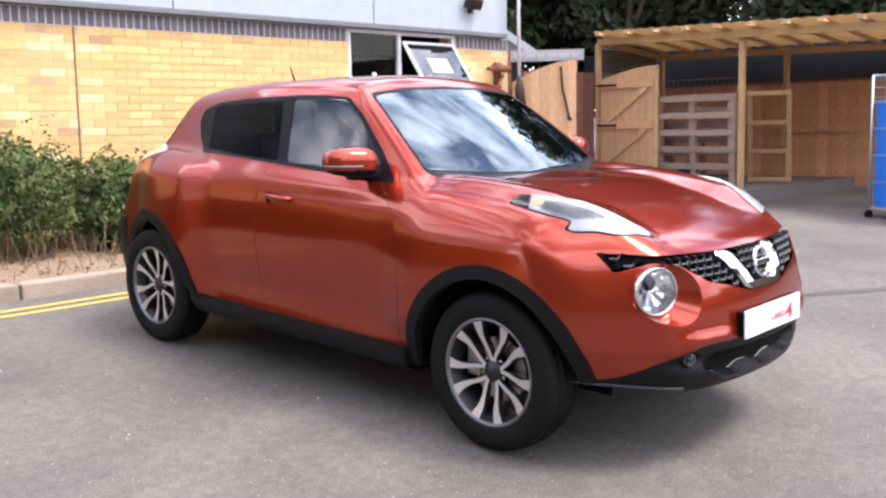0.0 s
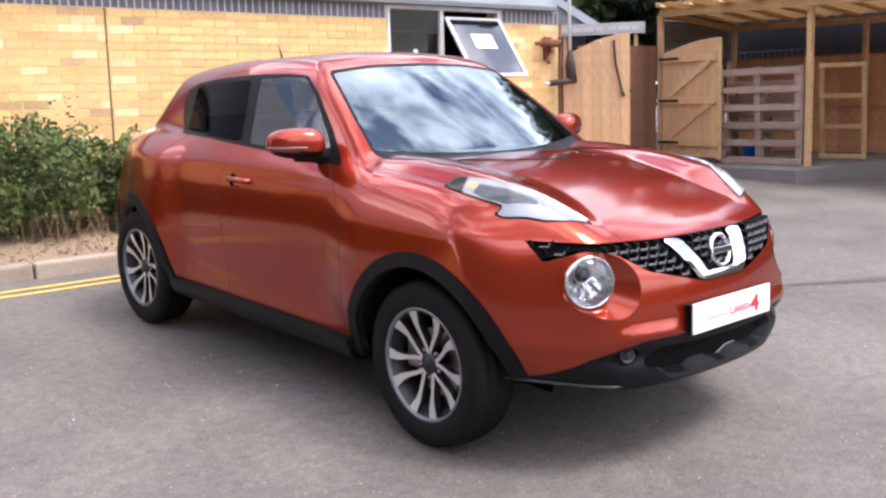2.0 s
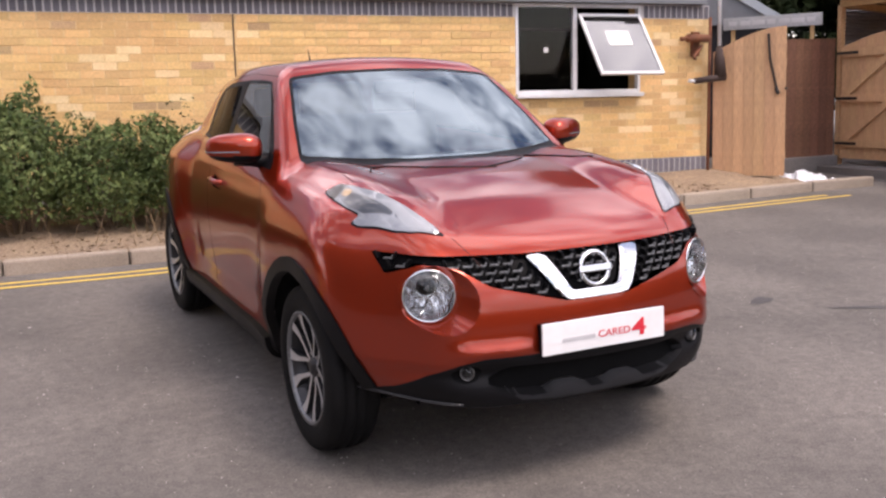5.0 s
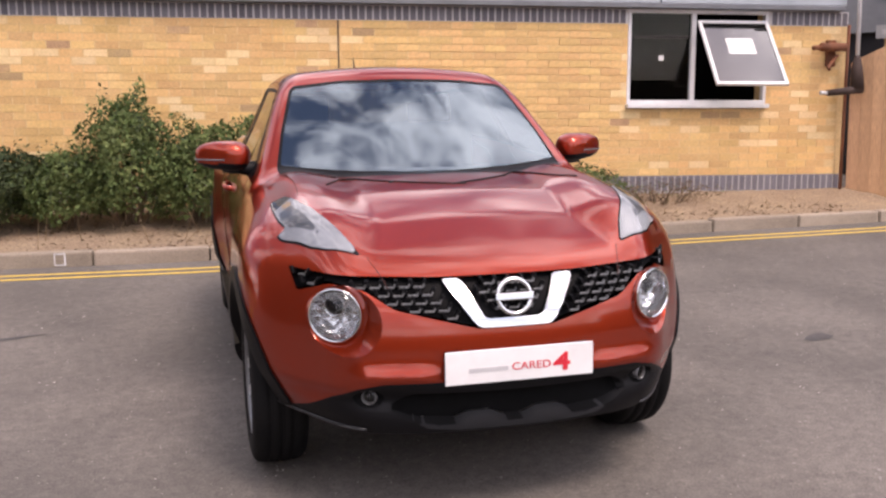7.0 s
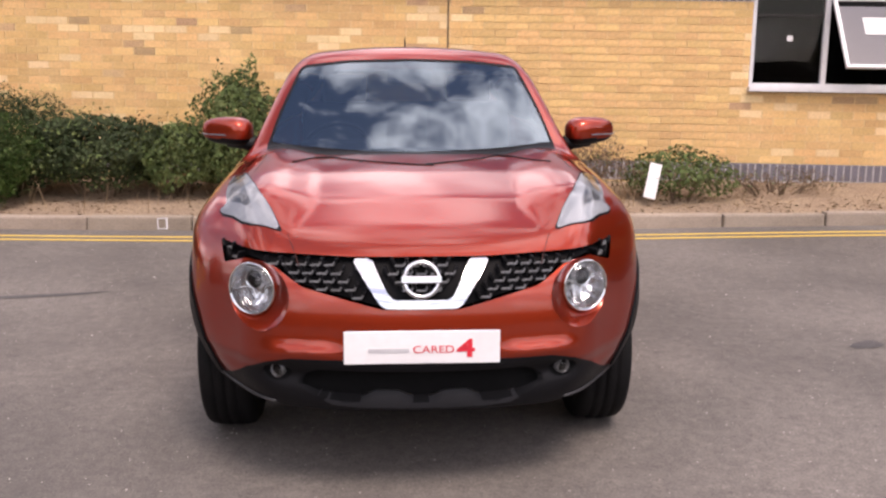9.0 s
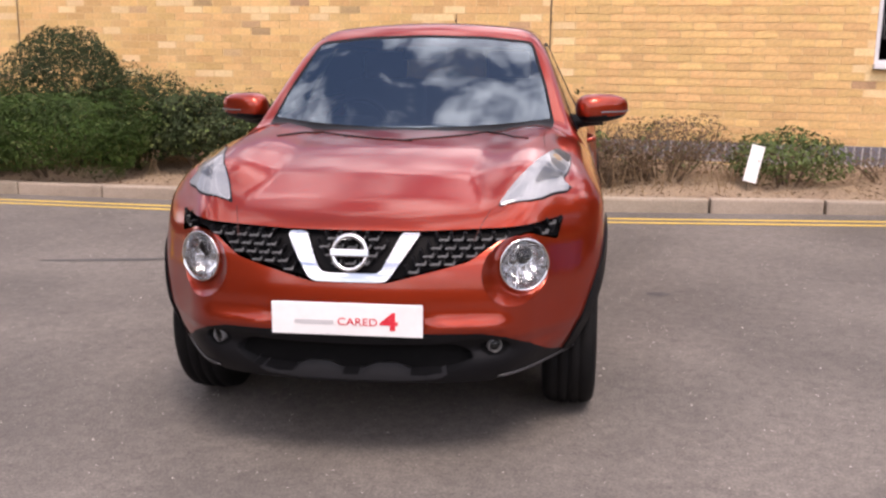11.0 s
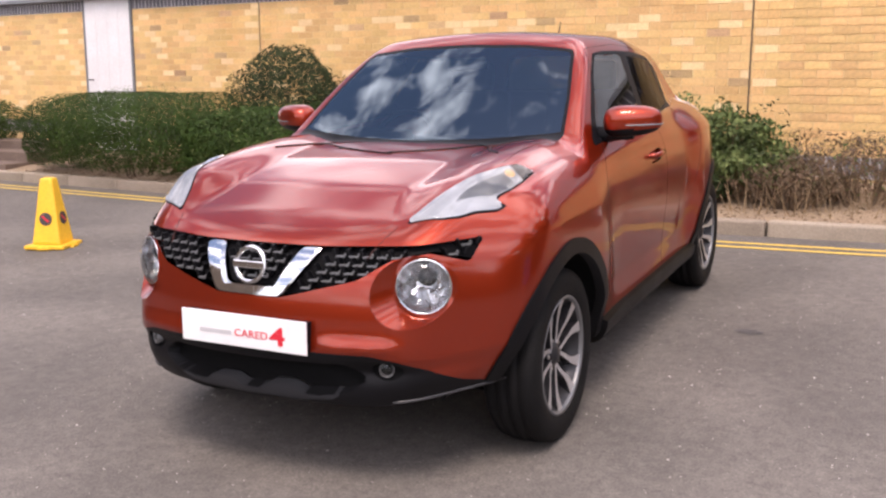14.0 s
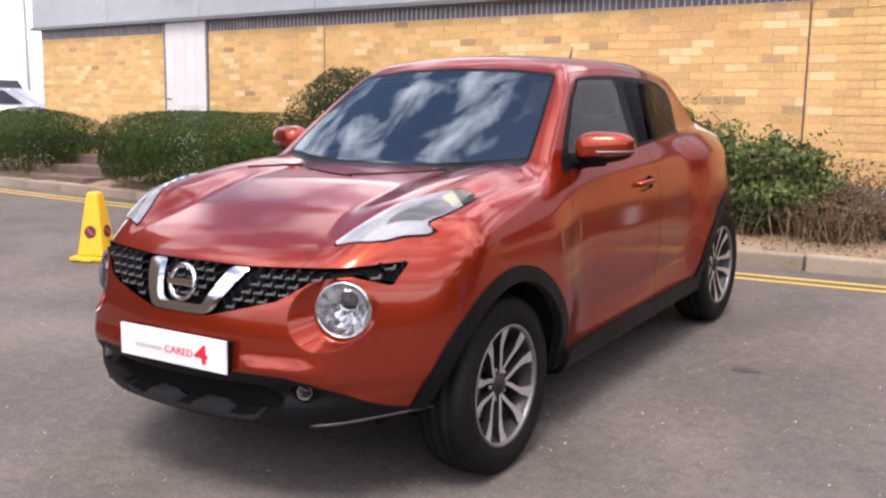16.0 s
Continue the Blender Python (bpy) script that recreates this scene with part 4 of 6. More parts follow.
# grille, lamps, bumper
GRILLE = [(-0.715, 0.862), (-0.5, 0.853), (-0.24, 0.845), (0.24, 0.845), (0.5, 0.853), (0.715, 0.862), (0.695, 0.79), (0.60, 0.829), (0.50, 0.814),
          (0.40, 0.752), (0.13, 0.685), (-0.13, 0.685), (-0.40, 0.752), (-0.50, 0.814), (-0.60, 0.829), (-0.695, 0.79)]
grille = skin.cut(front_of(GRILLE, 0.0))
V_OUT = [(-0.252, 0.865), (-0.13, 0.689), (0.13, 0.689), (0.252, 0.865), (0.184, 0.865), (0.103, 0.711), (-0.103, 0.711), (-0.184, 0.865)]
vee = grille.cut(lambda p: np.maximum(front_of(rounded(V_OUT, 0.02), 0.0)(p), p[:, 2] - 0.838))
low_vee = skin.cut(lambda p: np.maximum(front_of(rounded(V_OUT, 0.02), 0.0)(p), p[:, 2] - 0.70))
part("grille_back", grille.mesh(M_GRILLE_BACK, -0.04, 0.0, True), None, car)
part("grille_trim", vee.mesh(M_CHROME, 0.006, 0.025, True), None, car, "polished chrome V-shaped grille trim")
part("grille_trim", low_vee.mesh(M_CHROME, 0.006, 0.025, True), None, car, "polished chrome foot of the grille trim")
LAMP = (0.560, 0.712)
LAMP_R = 0.112
for sg in (1, -1):
    skin.cut(lambda p: np.where((p[:, 1] < 0) & (p[:, 0] * sg > 0), np.hypot(p[:, 0] - sg * LAMP[0], (p[:, 2] - LAMP[1])) - LAMP_R, FAR))
FIN = [(0.478, -0.528), (0.527, -0.41), (0.588, -0.295), (0.628, -0.175), (0.65, -0.09), (0.672, -0.012), (0.735, 0.005), (0.736, -0.10), (0.727, -0.205), (0.707, -0.285),
       (0.744, -0.268), (0.726, -0.312), (0.678, -0.375), (0.638, -0.437), (0.596, -0.477)]
CAVITY = [(0.668, -0.13), (0.640, -0.27), (0.598, -0.410), (0.694, -0.290), (0.716, -0.21), (0.714, -0.14)]
for sg in (1, -1):
    outline = FIN if sg > 0 else mirrored(FIN)
    fin = skin.cut(over_of(rounded(outline, 0.008, 3)))
    inner = fin.cut(lambda p: poly_dist(rounded(outline, 0.008, 3), p[:, 0], p[:, 1]) + 0.006)
    part("fin_lamp_rim", fin.mesh(M_GLOSS_BLACK, 0.001, 0.02), None, car)
    lens_skin = Skin(inner.v, list(inner.polys))
    amber = inner.cut(lambda p: np.where(np.hypot(np.abs(p[:, 0]) - 0.682, (p[:, 1] + 0.105) * 0.6) < 0.05, np.hypot(np.abs(p[:, 0]) - 0.682, (p[:, 1] + 0.105) * 0.6) - 0.018, FAR))
    dark = inner.cut(lambda p: -(p[:, 1] + 0.078) - 0.6 * (np.abs(p[:, 0]) - 0.70))
    cavity = inner.cut(lambda p: poly_dist(CAVITY, np.abs(p[:, 0]), p[:, 1]))
    lamp_ob = part("fin_lamp", inner.mesh(M_FIN_INNER, 0.002, 0.01), None, car, "clear boomerang-shaped lamp on the wing")
    part("indicator_bulb", amber.mesh(M_AMBER, 0.0025), None, lamp_ob)
    part("lamp_cavity", cavity.mesh(M_CAVITY, 0.0015), None, lamp_ob, "grey stepped reflector")
    part("lens", lens_skin.mesh(M_CLEAR, 0.010, 0.008), None, lamp_ob).visible_shadow = False
    part("lamp_tail", dark.mesh(M_LAMP_TAIL, 0.004, 0.01), None, lamp_ob)
BUMPER = [(-1.0, 0.335), (-0.80, 0.338), (-0.75, 0.355), (-0.68, 0.395), (-0.61, 0.450), (-0.53, 0.495), (-0.45, 0.514), (-0.3, 0.516), (0.3, 0.516), (0.45, 0.514), (0.53, 0.495), (0.61, 0.450),
          (0.68, 0.395), (0.75, 0.355), (0.80, 0.338), (1.0, 0.335), (1.0, 0.0), (-1.0, 0.0)]
low = skin.cut(front_of(BUMPER, -0.2))
INTAKE = [(-0.44, 0.425), (-0.36, 0.476), (0.36, 0.476), (0.44, 0.425), (0.36, 0.372), (0.2, 0.36), (-0.2, 0.36), (-0.36, 0.372)]
SKID = [(-0.37, 0.392), (-0.31, 0.366), (-0.205, 0.361), (-0.165, 0.388), (-0.08, 0.388), (-0.04, 0.361), (0.04, 0.361), (0.08, 0.388), (0.165, 0.388), (0.205, 0.361),
        (0.31, 0.366), (0.37, 0.392), (0.31, 0.350), (0.2, 0.341), (-0.2, 0.341), (-0.31, 0.350)]
skid = low.cut(front_of(rounded(SKID, 0.010), -0.2))
intake = low.cut(front_of(rounded(INTAKE, 0.03), -0.2))
part("air_intake", intake.mesh(M_LINER, -0.05), None, car, "dark lower air intake")
part("skid_trim", skid.mesh(M_SKID, 0.006, 0.05), None, car, "satin grey scalloped skid trim")
for sg in (1, -1):
    pocket = low.cut(lambda p: np.where((p[:, 1] < 0) & (p[:, 0] * sg > 0), np.hypot((p[:, 0] - sg * 0.495) * 0.62, p[:, 2] - 0.455) - 0.032, FAR))
    part("fog_pocket", pocket.mesh(M_LINER, -0.01), None, car)
part("lower_bumper", low.mesh(M_BLACK_PLASTIC, 0.0, 0.055), None, car, "black textured plastic lower bumper")
# dark block added behind the bumper so no bright ground shows through
bm = bmesh.new()
box(bm, (0.98, 0.42, 0.12), (0, -0.44, 0.43), bevel=0.02)
part("intake_backing", bm, M_LINER, car)
for sg in (1, -1):
    for wy in WHEEL_Y:
        arch = skin.cut(lambda p: np.where((p[:, 0] * sg > 0.5) & (p[:, 2] < 1.0), np.hypot(p[:, 1] - wy, p[:, 2] - WHEEL_Z) - 0.447, FAR))
        part("wheel_arch", arch.mesh(M_BLACK_PLASTIC, 0.009, 0.04), None, car, "black plastic wheel arch trim")
    sill = skin.cut(lambda p: np.where((p[:, 0] * sg > 0.3) & (p[:, 1] > -0.2), p[:, 2] - 0.354, FAR))
    part("sill", sill.mesh(M_BLACK_PLASTIC, 0.034, 0.05), None, car, "black plastic sill")
    rear_low = skin.cut(lambda p: np.where((p[:, 0] * sg > 0) & (p[:, 1] > 2.96), p[:, 2] - 0.66 + 0.25 * (p[:, 1] - 3.1), FAR))
    part("rear_bumper_trim", rear_low.mesh(M_BLACK_PLASTIC, 0.004, 0.02), None, car, "black plastic lower rear bumper")
    TAIL = [(2.66, 1.10), (2.80, 1.145), (3.1, 1.06), (3.2, 0.98), (2.95, 1.0)]
    tl = skin.cut(side_of(rounded(TAIL, 0.03), sg, 0.4))
    part("tail_lamp", tl.mesh(M_TAIL, 0.006, 0.02), None, car, "pale clear tail lamp")
    HANDLE = [(1.28, 0.90), (1.47, 0.905), (1.47, 0.965), (1.28, 0.96)]
    cup = skin.cut(side_of(rounded(HANDLE, 0.028), sg))
    part("handle_cup", cup.mesh(M_PAINT, -0.012), None, car)

part("body", skin.mesh(M_PAINT), None, car, "glossy metallic orange-red bodywork")


def on_nose(x, z):
    """The y at which a level ray from ahead meets the body."""
    lo_, hi_ = -1.1, 0.6
    for _ in range(26):
        m_ = (lo_ + hi_) / 2
        if car_field(np.array([[x, m_, z]]))[0] < 0:
            hi_ = m_
        else:
            lo_ = m_
    return hi_


def on_side(y, z):
    lo_, hi_ = 0.3, 1.1
    for _ in range(26):
        m_ = (lo_ + hi_) / 2
        if car_field(np.array([[m_, y, z]]))[0] < 0:
            lo_ = m_
        else:
            hi_ = m_
    return lo_


def on_top(x, y):
    lo_, hi_ = 0.6, 1.8
    for _ in range(26):
        m_ = (lo_ + hi_) / 2
        if car_field(np.array([[x, y, m_]]))[0] < 0:
            lo_ = m_
        else:
            hi_ = m_
    return lo_


# shut lines: narrow dark ribbons let into the panels
def meet(start, way):
    """Where rays that start outside and run inwards meet the body."""
    lo_, hi_ = np.zeros(len(start)), np.full(len(start), 0.9)
    for _ in range(26):
        m_ = (lo_ + hi_) / 2
        ins = car_field(start + way * m_[:, None]) < 0
        hi_, lo_ = np.where(ins, m_, hi_), np.where(ins, lo_, m_)
    return start + way * hi_[:, None]


def shut_line(pts, sg, plane):
    dense = []
    for (a0, b0), (a1, b1) in zip(pts, pts[1:]):
        n_ = max(2, int(math.hypot(a1 - a0, b1 - b0) / 0.02))
        dense += [(a0 + (a1 - a0) * q / n_, b0 + (b1 - b0) * q / n_) for q in range(n_)]
    dense.append(pts[-1])
    d_ = np.array(dense)
    for _ in range(3):
        d_[1:-1] = (d_[:-2] + 2 * d_[1:-1] + d_[2:]) / 4
    if plane == "side":
        start = np.stack([np.full(len(d_), sg * 1.05), d_[:, 0], d_[:, 1]], 1)
        way = np.tile([-sg * 1.0, 0, 0], (len(d_), 1))
    else:
        start = np.stack([sg * d_[:, 0], d_[:, 1], np.full(len(d_), 1.3)], 1)
        way = np.tile([0, 0, -1.0], (len(d_), 1))
    p = meet(start, way)
    nr = field_normal(p)
    nr /= np.linalg.norm(nr, axis=1)[:, None]
    tg = np.gradient(p, axis=0)
    wd = np.cross(nr, tg)
    wd /= np.linalg.norm(wd, axis=1)[:, None]
    bm = bmesh.new()
    prev = None
    for q in range(len(p)):
        row = [bm.verts.new(p[q] + wd[q] * e_ + nr[q] * h_) for e_, h_ in ((-0.0018, -0.001), (-0.0011, 0.0007), (0.0011, 0.0007), (0.0018, -0.001))]
        if prev:
            for e_ in range(3):
                bm.faces.new((prev[e_], prev[e_ + 1], row[e_ + 1], row[e_]))
        prev = row
    part("shut_line", bm, M_SEAM, car)


SEAMS_SIDE = [[(0.74, 1.085), (0.58, 0.95), (0.52, 0.80), (0.50, 0.365)], [(1.53, 1.085), (1.57, 0.9), (1.56, 0.7), (1.52, 0.365)],
              [(2.12, 1.13), (2.19, 1.0), (2.16, 0.86), (2.07, 0.70)], [(0.78, 1.135), (1.06, 1.455), (1.5, 1.468), (2.05, 1.428)]]
SEAMS_TOP = [[(0.415, -0.66), (0.462, -0.535)], [(0.634, -0.05), (0.622, 0.12), (0.628, 0.3), (0.645, 0.46)]]
for sg in (1, -1):
    for line in SEAMS_SIDE:
        shut_line(line, sg, "side")
    for line in SEAMS_TOP:
        shut_line(line, sg, "top")


# grille lattice: dark webs and bright-edged cells
def in_grille(x, z, d):
    return poly_dist(GRILLE, np.array([x]), np.array([z]))[0] < -d and poly_dist(V_OUT, np.array([x]), np.array([z]))[0] >  0.026


bm = bmesh.new()
dash_at = []
for r in range(7):
    z = 0.70 + r * 0.0245
    off = 0.024 if r % 2 else 0.0
    for c in range(-16, 17):
        x = c * 0.048 + off
        if abs(x) < 0.70 and in_grille(x, z, 0.006) and in_grille(x + 0.019, z, 0.003) and in_grille(x - 0.019, z, 0.003) and in_grille(x, z + 0.011, 0.001):
            y = on_nose(x, z)
            dx = (on_nose(x + 0.02, z) - on_nose(x - 0.02, z)) / 0.04
            turn = math.degrees(math.atan(dx))
            dash_at.append((x, y, z, turn))
            for s_ in (-1, 1):
                box(bm, (0.008, 0.03, 0.028), (x + s_ * 0.022, y + s_ * 0.022 * dx + 0.022, z + 0.006), (0, s_ * 24, turn), bevel=0.002)
part("grille_mesh", bm, M_BLACK_PLASTIC, car, "black cellular grille mesh", kind="stuff")
bm = bmesh.new()
box(bm, (0.034, 0.014, 0.006), (0, 0, 0), bevel=0.002)
box(bm, (0.006, 0.012, 0.013), (0.017, 0, 0.006), (0, 24, 0), bevel=0.0015)
dash = mesh_of(bm, M_SILVER)
for x, y, z, turn in dash_at:
    part("grille_cell", dash, None, car, m=pose(x, y + 0.010, z - 0.006, 0, 0, turn))

# round emblem: a plain ring and bar
emblem = part("emblem", bmesh.new(), M_CHROME, car, "plain chrome ring emblem with a bar", m=pose(0, -0.738, 0.782, -14, 0, 0))
bm = bmesh.new()
rings = revolve(bm, [(0.058 + 0.009 * math.cos(a), 0.008 * math.sin(a)) for a in [k * math.pi / 4 for k in range(8)]], 40, "y", closed=True)
bm.to_mesh(emblem.data)
bm.free()
emblem.data.polygons.foreach_set("use_smooth", [True] * len(emblem.data.polygons))
bm = bmesh.new()
box(bm, (0.135, 0.014, 0.026), (0, -0.004, 0), bevel=0.004)
part("emblem_bar", bm, M_CHROME, emblem)

# round main lamps
for sg in (1, -1):
    lx, lz = sg * LAMP[0], LAMP[1]
    ly = on_nose(lx, lz)
    aim = Vector((sg * 0.46, -1.0, 0.06)).normalized()
    frame_m = aim.to_track_quat("-Y", "Z").to_matrix().to_4x4()
    frame_m.translation = Vector((sg * 0.584, ly + 0.066, 0.722))
    frame_m = frame_m @ Matrix.Diagonal((0.99, 0.98, 0.99, 1.0))
    bm = bmesh.new()
    outer, inner_r = [], []
    for k in range(48):
        a = 2 * math.pi * k / 48
        x, z = lx + (LAMP_R + 0.002) * math.cos(a), lz + (LAMP_R + 0.002) * math.sin(a)
        outer.append(bm.verts.new((x, on_nose(x, z) - 0.002, z)))
        inner_r.append(bm.verts.new(frame_m @ Vector((0.092 * math.cos(a), 0.012, 0.092 * math.sin(a)))))
    for k in range(48):
        bm.faces.new((outer[k], outer[(k + 1) % 48], inner_r[(k + 1) % 48], inner_r[k]))
    bmesh.ops.recalc_face_normals(bm, faces=bm.faces[:])
    part("lamp_recess", bm, M_PAINT, car, "painted conical recess round the headlamp", smooth=True)
    bm = bmesh.new()
    revolve(bm, [(0.094, 0.016), (0.094, -0.004), (0.088, -0.008), (0.085, 0.012), (0.086, 0.02)], 48, "y")
    head = part("headlamp", bm, M_CHROME, car, "round clear headlamp", smooth=True, m=frame_m)
    bm = bmesh.new()
    revolve(bm, [(0.086, 0.015), (0.075, 0.04), (0.055, 0.062), (0.03, 0.075), (0.001, 0.08)], 40, "y")
    for v in bm.verts:
        v.co.y += 0.006 * math.sin(v.co.x * 160) * math.cos(v.co.z * 120)
    part("reflector", bm, M_REFLECTOR, head, smooth=False)
    bm = bmesh.new()
    revolve(bm, [(0.001, 0.012), (0.016, 0.016), (0.028, 0.03), (0.03, 0.055)], 24, "y")
    part("projector", bm, M_GLOSS_BLACK, head, smooth=True, m=pose(sg * 0.012, 0, 0.028))
    bm = bmesh.new()
    revolve(bm, [(0.030, 0.05), (0.034, 0.03), (0.037, 0.032), (0.034, 0.056)], 24, "y")
    part("projector_ring", bm, M_CHROME, head, smooth=True, m=pose(sg * 0.012, 0, 0.028))
    bm = bmesh.new()
    revolve(bm, [(0.088, 0.004), (0.08, -0.008), (0.06, -0.02), (0.035, -0.028), (0.001, -0.031)], 48, "y")
    part("lens", bm, M_CLEAR, head, smooth=True).visible_shadow = False
    bm = bmesh.new()
    edge = []
    for k in range(15):
        ex = 0.50 + 0.262 * k / 14
        ez = 0.343 + 0.05 * max(ex - 0.5, 0)
        edge.append((sg * ex, on_nose(ex, ez) - 0.002, ez))
    tube(bm, edge, [0.003] + [0.006] * 12 + [0.005, 0.003], 8)
    part("bumper_lip", bm, M_LIP, car, "satin grey bumper edge", smooth=True)
    # fog lamp
    fx, fz = sg * 0.495, 0.460
    fm = pose(fx, on_nose(fx, fz) - 0.004, fz, 0, 0, sg * 28)
    bm = bmesh.new()
    revolve(bm, [(0.025, 0.03), (0.025, 0.0), (0.023, -0.002), (0.0215, 0.002), (0.021, 0.02)], 32, "y")
    fog = part("fog_lamp", bm, M_SILVER, car, "small round fog lamp", smooth=True, m=fm)
    bm = bmesh.new()
    revolve(bm, [(0.021, 0.014), (0.014, 0.022), (0.001, 0.026)], 24, "y")
    part("reflector", bm, M_REFLECTOR, fog)
    bm = bmesh.new()
    revolve(bm, [(0.0215, 0.003), (0.014, -0.002), (0.001, -0.004)], 24, "y")
    part("lens", bm, M_CLEAR, fog, smooth=True).visible_shadow = False

# number plate with show-plate print
py = -0.804
plate = part("number_plate", bmesh.new(), M_PLATE, car, "white show plate with red lettering", m=pose(0, py, 0.568, -3, 0, 0))
bm = bmesh.new()
box(bm, (0.52, 0.008, 0.112), (0, 0, 0), bevel=0.003)
bm.to_mesh(plate.data)
bm.free()
bm = bmesh.new()
box(bm, (0.505, 0.09, 0.10), (0, 0.05, 0), bevel=0.004)
part("plate_holder", bm, M_GLOSS_BLACK, plate)
bm = bmesh.new()
box(bm, (0.135, 0.002, 0.014), (-0.112, -0.005, -0.010))
part("text_bar", bm, M_GREY_PRINT, plate)


def lettering(text, size, x, z, mat, parent, bold, width):
    cu = bpy.data.curves.new("lettering", "FONT")
    cu.body, cu.size, cu.extrude, cu.offset = text, size, 0.0008, bold
    tmp = bpy.data.objects.new("lettering", cu)
    scene.collection.objects.link(tmp)
    me = bpy.data.meshes.new_from_object(tmp.evaluated_get(bpy.context.evaluated_depsgraph_get()))
    bpy.data.objects.remove(tmp)
    me.materials.clear()
    me.materials.append(mat)
    xs_ = [v.co.x for v in me.vertices]
    k = width / (max(xs_) - min(xs_))
    for v in me.vertices:
        v.co.x = (v.co.x - min(xs_)) * k
    return part("lettering", me, None, parent, m=pose(x, -0.0055, z, 90, 0, 0))


lettering("CARED", 0.036, -0.030, -0.019, M_RED_PRINT, plate, 0.0, 0.136)
lettering("4", 0.084, 0.114, -0.032, M_RED_PRINT, plate, 0.0022, 0.062)

# door mirrors, handles, aerial, wipers
for sg in (1, -1):
    mm = pose(sg * 0.872, 0.80, 1.142, 0, 0, sg * 20)
    bm = bmesh.new()
    bmesh.ops.create_uvsphere(bm, u_segments=36, v_segments=22, radius=1.0)
    for v in bm.verts:
        q = v.co
        x, y, z = (math.copysign(abs(c) ** 0.72, c) for c in q)
        out_ = (x * sg + 1) / 2
        v.co = Vector((x * 0.126, y * (0.092 if y < 0 else 0.06) * (1 - 0.30 * out_), (z * (0.077 if z > 0 else 0.073)) * (1 - 0.24 * out_) + 0.008 * out_))
    low_faces = [f for f in bm.faces if f.calc_center_median().z < -0.026]
    me_low = bm.copy()
    bmesh.ops.delete(bm, geom=low_faces, context="FACES")
    cap = part("door_mirror", bm, M_PAINT, car, "red door mirror with a black foot and silver strip", smooth=True, m=mm)
    bmesh.ops.delete(me_low, geom=[f for f in me_low.faces if f.calc_center_median().z >= -0.026], context="FACES")
    part("mirror_foot", me_low, M_BLACK_PLASTIC, cap, smooth=True)
    bm = bmesh.new()
    strip = []
    for k in range(15):
        a = -0.15 + 2.1 * k / 14
        xx = sg * 0.121 * math.sin(a) ** 1 if k else sg * -0.02
        yy = -0.073 * math.cos(a) if math.cos(a) > 0 else 0.05 * -math.cos(a)
        r0 = (abs(math.sin(a)) ** 0.72 * 0.127, abs(math.cos(a)) ** 0.72)
        px_ = sg * r0[0] * (1 if a > 0 else -1)
        py_ = (-0.0925 if math.cos(a) > 0 else 0.0605) * r0[1] * (1 - 0.30 * (px_ * sg / 0.126 + 1) / 2)
        strip.append(Vector((px_, py_ - 0.001, -0.008)))
    tube(bm, strip, [0.0032] * 15, 6)
    part("indicator_strip", bm, M_SILVER, cap, "slim silver indicator strip")
    bm = bmesh.new()
    box(bm, (0.15, 0.004, 0.075), (sg * -0.015, 0.040, 0.0), bevel=0.002)
    part("mirror_glass", bm, M_CHROME, cap)
    bm = bmesh.new()
    xs_ = on_side(0.77, 1.09)
    tube(bm, [mm.inverted() @ Vector((sg * (xs_ - 0.02), 0.76, 1.085)), mm.inverted() @ Vector((sg * 0.80, 0.79, 1.09)), (0, 0, -0.04)], [0.04, 0.03, 0.035], 10)
    part("mirror_arm", bm, M_BLACK_PLASTIC, cap, smooth=True)
    bm = bmesh.new()
    ha, hb = on_side(1.28, 0.938), on_side(1.46, 0.938)
    tube(bm, [(sg * (ha - 0.01), 1.275, 0.938), (sg * (ha + 0.022), 1.30, 0.940), (sg * ((ha + hb) / 2 + 0.028), 1.37, 0.942), (sg * (hb + 0.02), 1.45, 0.943), (sg * (hb - 0.01), 1.475, 0.944)], [0.013, 0.014, 0.014, 0.014, 0.012], 10)
    part("door_handle", bm, M_PAINT, car, "body-coloured pull handle", smooth=True)
bm = bmesh.new()
za = on_top(0, 2.25)
tube(bm, [(0, 2.25, za - 0.01), (0, 2.26, za + 0.02), (0, 2.30, za + 0.10)], [0.022, 0.008, 0.0025], 8)
part("aerial", bm, M_BLACK_PLASTIC, car)


def on_nose_from(x, z):
    lo_, hi_ = 0.0, 1.6
    for _ in range(26):
        m_ = (lo_ + hi_) / 2
        if car_field(np.array([[x, m_, z]]))[0] < 0:
            hi_ = m_
        else:
            lo_ = m_
    return hi_


for x0, x1, z0, z1 in ((-0.50, 0.08, 1.078, 1.064), (0.05, 0.56, 1.066, 1.082)):
    bm = bmesh.new()
    pts = []
    for k in range(9):
        t = k / 8
        x, z = x0 + (x1 - x0) * t, z0 + (z1 - z0) * t
        pts.append((x, on_nose_from(x, z) - 0.004, z + 0.001))
    tube(bm, pts, 0.004, 6)
    tube(bm, [pts[4], (pts[4][0] - 0.03, pts[4][1] - 0.03, pts[4][2] - 0.012)], 0.006, 6)
    part("wiper", bm, M_BLACK_PLASTIC, car)

